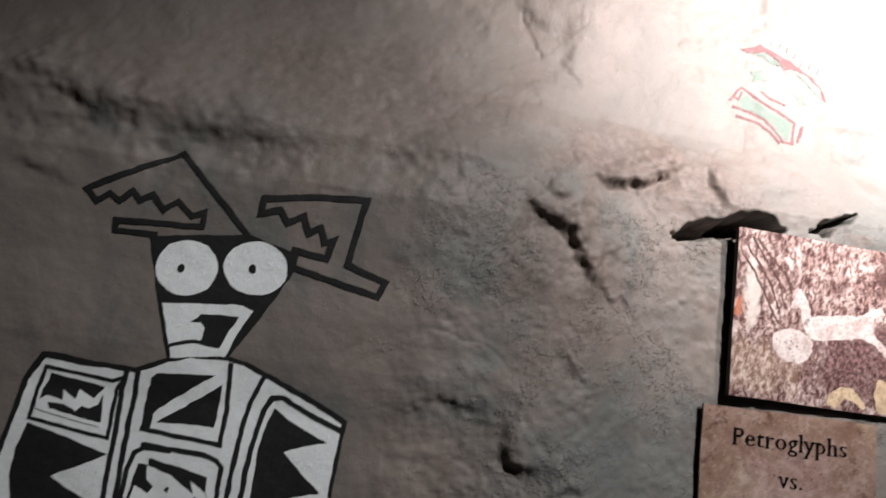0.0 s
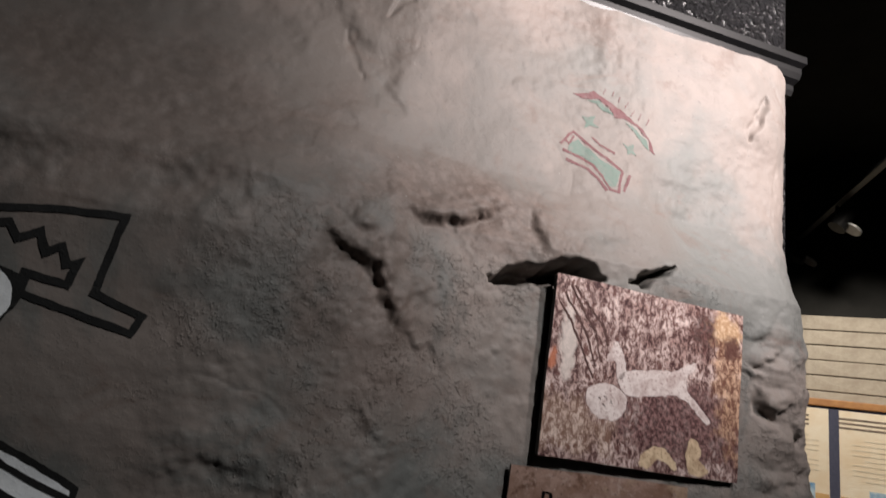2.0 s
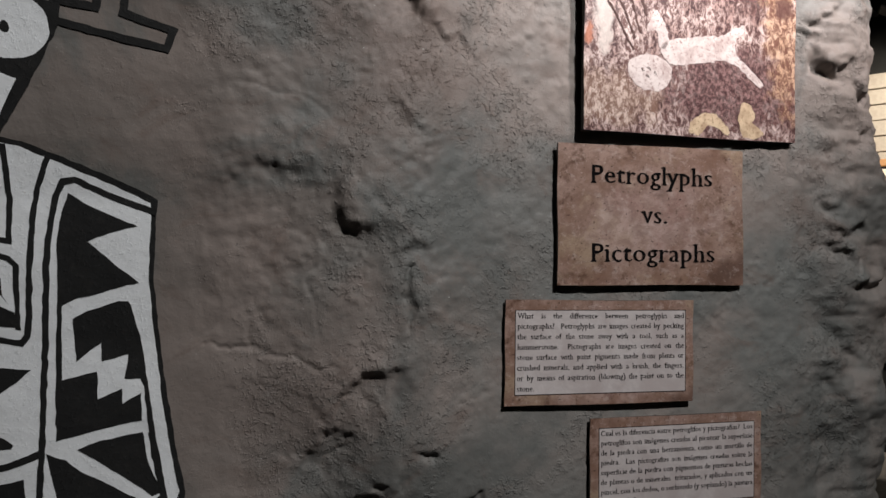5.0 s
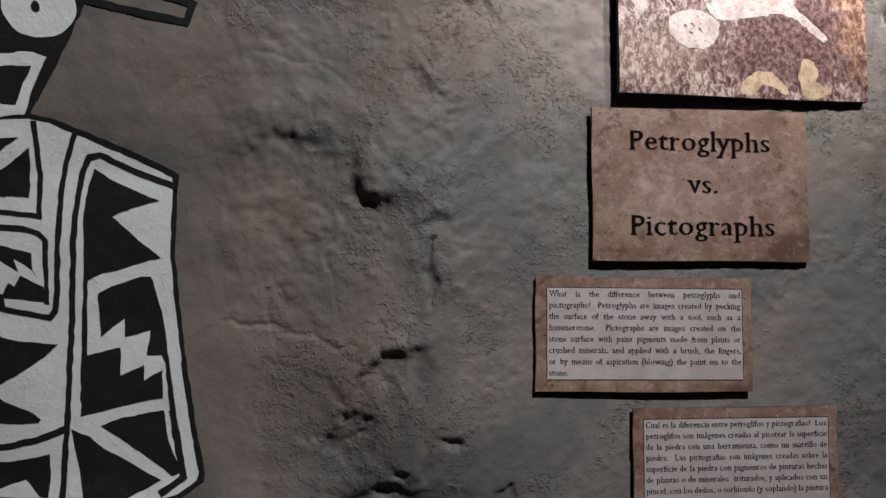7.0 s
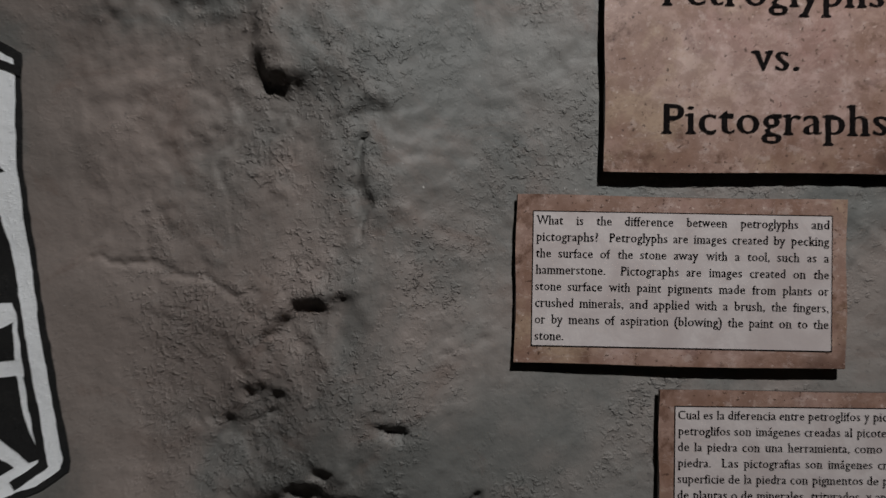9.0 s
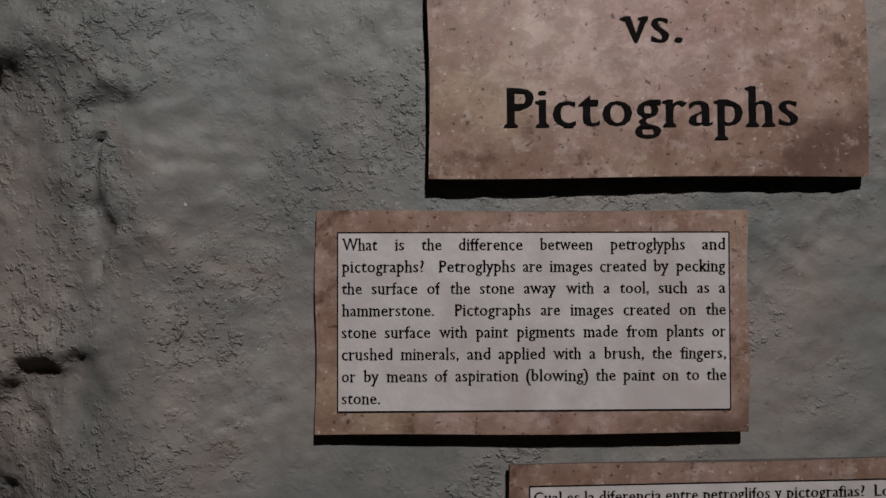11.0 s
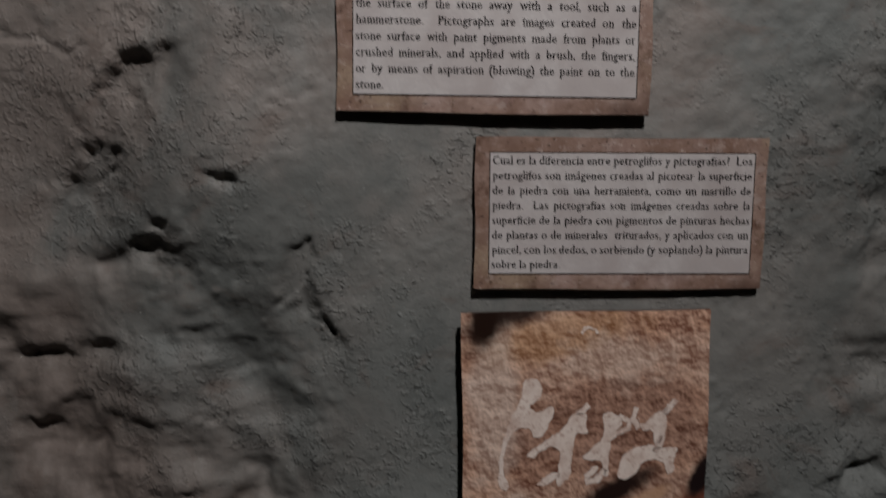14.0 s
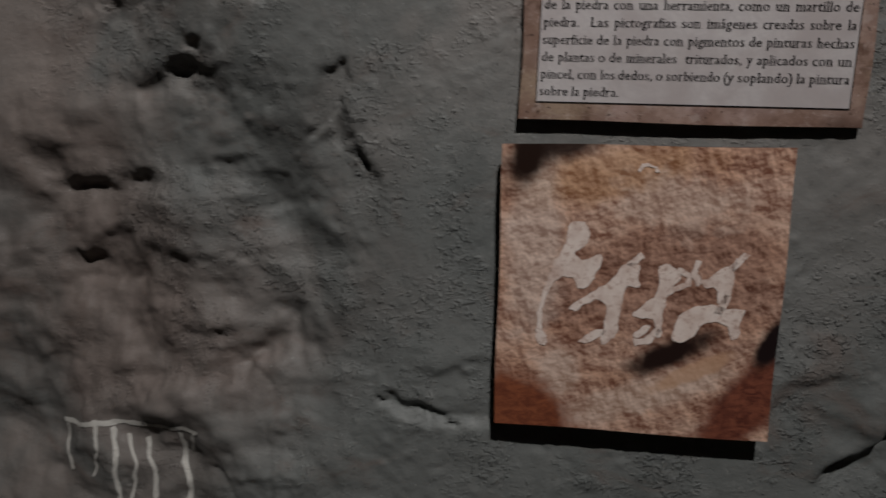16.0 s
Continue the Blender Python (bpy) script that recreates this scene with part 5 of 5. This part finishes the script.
ENGLISH = ["What is the difference between petroglyphs and", "pictographs?  Petroglyphs are images created by pecking", "the surface of the stone away with a tool, such as a", "hammerstone.  Pictographs are images created on the", "stone surface with paint pigments made from plants or", "crushed minerals, and applied with a brush, the fingers,", "or by means of aspiration (blowing) the paint on to the", "stone."]
SPANISH = ["Cual es la diferencia entre petroglifos y pictografias?  Los", "petroglifos son im\u00e1genes creadas al picotear la superficie", "de la piedra con una herramienta, como un martillo de", "piedra.  Las pictografias son im\u00e1genes creadas sobre la", "superficie de la piedra con pigmentos de pinturas hechas", "de plantas o de minerales  triturados, y aplicados con un", "pincel, con los dedos, o sorbiendo (y soplando) la pintura", "sobre la piedra."]
text_board(pose(-0.0025, -0.001, 1.327, 0, 0.6, 0), 0.278, 0.1425, (-0.125, 0.1265, -0.0563, 0.0575), ENGLISH, 0.0110, 0.0462, 0.01395, "brown marbled text board with an English paragraph on pale paper")
text_board(pose(0.114, 0.003, 1.166, 1.0, 0.1, 0.5), 0.267, 0.138, (-0.1205, 0.1215, -0.0545, 0.0555), SPANISH, 0.0107, 0.0448, 0.01345, "brown marbled text board with a Spanish paragraph on pale paper")

# ---- the far wall with its display, seen past the end of the rock ----
FAR = Matrix.Translation((2.835, 2.07, 0)) @ Matrix.Rotation(radians(-45), 4, "Z")  # local x along the wall, -y into the room
wall = part("wall_far", box(6.0, 0.2, 3.6, (0, 0.14, 1.8)), DARK, None, "far gallery wall faced with pale stacked blocks")
wall.matrix_world = FAR
tagged(wall, category="wall", kind="structure")
course = None
for i in range(28):
    if course is None:
        bm = box(4.0, 0.036, 0.086, (0.4, 0.02, 0), 0.006)
        course = part("block_course", bm, PLANK, wall)
    else:
        o = course.copy()
        scene.collection.objects.link(o)
        o.parent = wall
    (course if i == 0 else o).matrix_basis = Matrix.Translation((0, 0.004 * math.sin(i * 2.3), 0.06 + 0.091 * i))

display = thing("display_board", FAR, "oak-framed display board with cream posters on slate blue felt", "display board")
part("backing", box(2.3, 0.03, 0.76, (0.6, -0.035, 1.645), 0.003), BLUE_FELT, display)
part("top_rail", box(2.34, 0.05, 0.042, (0.6, -0.045, 2.035), 0.006), OAK, display)
part("bottom_rail", box(2.34, 0.05, 0.05, (0.6, -0.045, 1.252), 0.006), OAK, display)
part("side_rail", box(0.045, 0.05, 0.74, (-0.56, -0.045, 1.645), 0.006), OAK, display)
for x0, x1 in ((-0.52, -0.025), (0.025, 0.62), (0.68, 1.6)):
    w = x1 - x0
    poster = part("poster", box(w, 0.006, 0.60, ((x0 + x1) / 2, -0.054, 1.70), 0.001), CREAM, display)
    part("tan_band", box(w - 0.004, 0.003, 0.13, ((x0 + x1) / 2, -0.0585, 1.468)), TAN, poster)
    for k in range(3):
        part("title_bar", box(w * 0.8, 0.002, 0.011, ((x0 + x1) / 2 - w * 0.1, -0.0585, 1.955 - 0.025 * k)), DARK_PRINT, poster)
    for k in range(9):
        part("text_bar", box(w * (0.8 if k % 4 else 0.6), 0.002, 0.006, ((x0 + x1) / 2, -0.0585, 1.845 - 0.027 * k)), FAINT_PRINT, poster)
    photo = part("photo_print", box(0.22, 0.003, 0.125, (x0 + 0.245 if x0 > 0 else x1 - 0.18, -0.0595, 1.52)), SKY_PRINT, poster)
    part("photo_highlight", box(0.15, 0.002, 0.06, (x0 + 0.245 if x0 > 0 else x1 - 0.18, -0.0625, 1.495)), PALE_PRINT, photo)

platform = part("display_platform", box(2.6, 0.9, 0.52, (0.5, -0.5, 0.26), 0.01), CARPET, None, "low dark carpeted platform under the glass case")
platform.matrix_world = FAR
tagged(platform, category="platform")
plinth = thing("plinth", FAR @ Matrix.Translation((0.03, -0.30, 0.52)), "black laminate plinth with a glass case on it", "plinth")
part("body", box(0.42, 0.34, 0.425, (0, 0, 0.2125), 0.004), BLACK_PLINTH, plinth)
part("top_panel", box(0.44, 0.36, 0.024, (0, 0, 0.437), 0.004), BLACK_TRIM, plinth)
case = thing("glass_case", FAR @ Matrix.Translation((0.03, -0.30, 0.970)), "clear glass display case on a black plinth", "display case")
for sx, sy, x, y in ((0.40, 0.006, 0, -0.157), (0.40, 0.006, 0, 0.157), (0.006, 0.308, -0.197, 0), (0.006, 0.308, 0.197, 0)):
    pane = part("pane", box(sx, sy, 0.34, (x, y, 0.17)), GLASS, case)
    pane.visible_shadow = False
top = part("lid", box(0.40, 0.32, 0.006, (0, 0, 0.343)), GLASS, case)
top.visible_shadow = False
for k, (x, y, r, h) in enumerate(((-0.12, 0.02, 0.035, 0.085), (-0.03, -0.03, 0.03, 0.06), (0.05, 0.03, 0.04, 0.075), (0.13, -0.02, 0.025, 0.05))):
    bm = bmesh.new()
    bmesh.ops.create_icosphere(bm, subdivisions=2, radius=1)
    for v in bm.verts:
        v.co = Vector((v.co.x * r, v.co.y * r, (v.co.z + 1) * h / 2)) * (1 + 0.18 * noise.noise(v.co * 2.5 + Vector((k * 3, 0, 0))))
        v.co.z = max(v.co.z, 0)
    stone = part("stone_artifact", bm, STONE if k != 0 else BOARD_EDGE, None, "small rough stone artifact inside the glass case" if k else "small dark stone artifact inside the glass case")
    stone.matrix_world = FAR @ Matrix.Translation((0.03 + x, -0.30 + y, 0.970))
    tagged(stone, category="artifact", group="artifacts in the case")

# ceiling track with its spotlights
TRACK = Matrix.Translation((2.15, 1.30, 3.0)) @ Matrix.Rotation(math.atan2(0.48, 0.27), 4, "Z")
track = thing("track_light", TRACK, "black ceiling track with small grey spotlights", "track light")
part("rail", box(3.2, 0.035, 0.03, (0, 0, 0), 0.004), BLACK_TRIM, track)
for x in (-1.5, 1.5):
    part("hanger", box(0.012, 0.012, 0.6, (x, 0, 0.31)), BLACK_TRIM, track)
for x in (-0.75, 0.27, 0.9):
    bm = bmesh.new()
    bmesh.ops.create_cone(bm, cap_ends=True, segments=20, radius1=0.045, radius2=0.03, depth=0.12, matrix=Matrix.Translation((x, -0.03, -0.085)) @ Matrix.Rotation(radians(35), 4, "X"))
    lamp = part("lamp_head", bm, BLACK_TRIM, track)
    part("arm", box(0.012, 0.012, 0.06, (x, 0, -0.04)), BLACK_TRIM, lamp)
    bm = bmesh.new()
    bmesh.ops.create_cone(bm, cap_ends=True, segments=20, radius1=0.047, radius2=0.047, depth=0.012, matrix=Matrix.Translation((x, -0.068, -0.135)) @ Matrix.Rotation(radians(35), 4, "X"))
    part("rim", bm, STEEL, lamp)
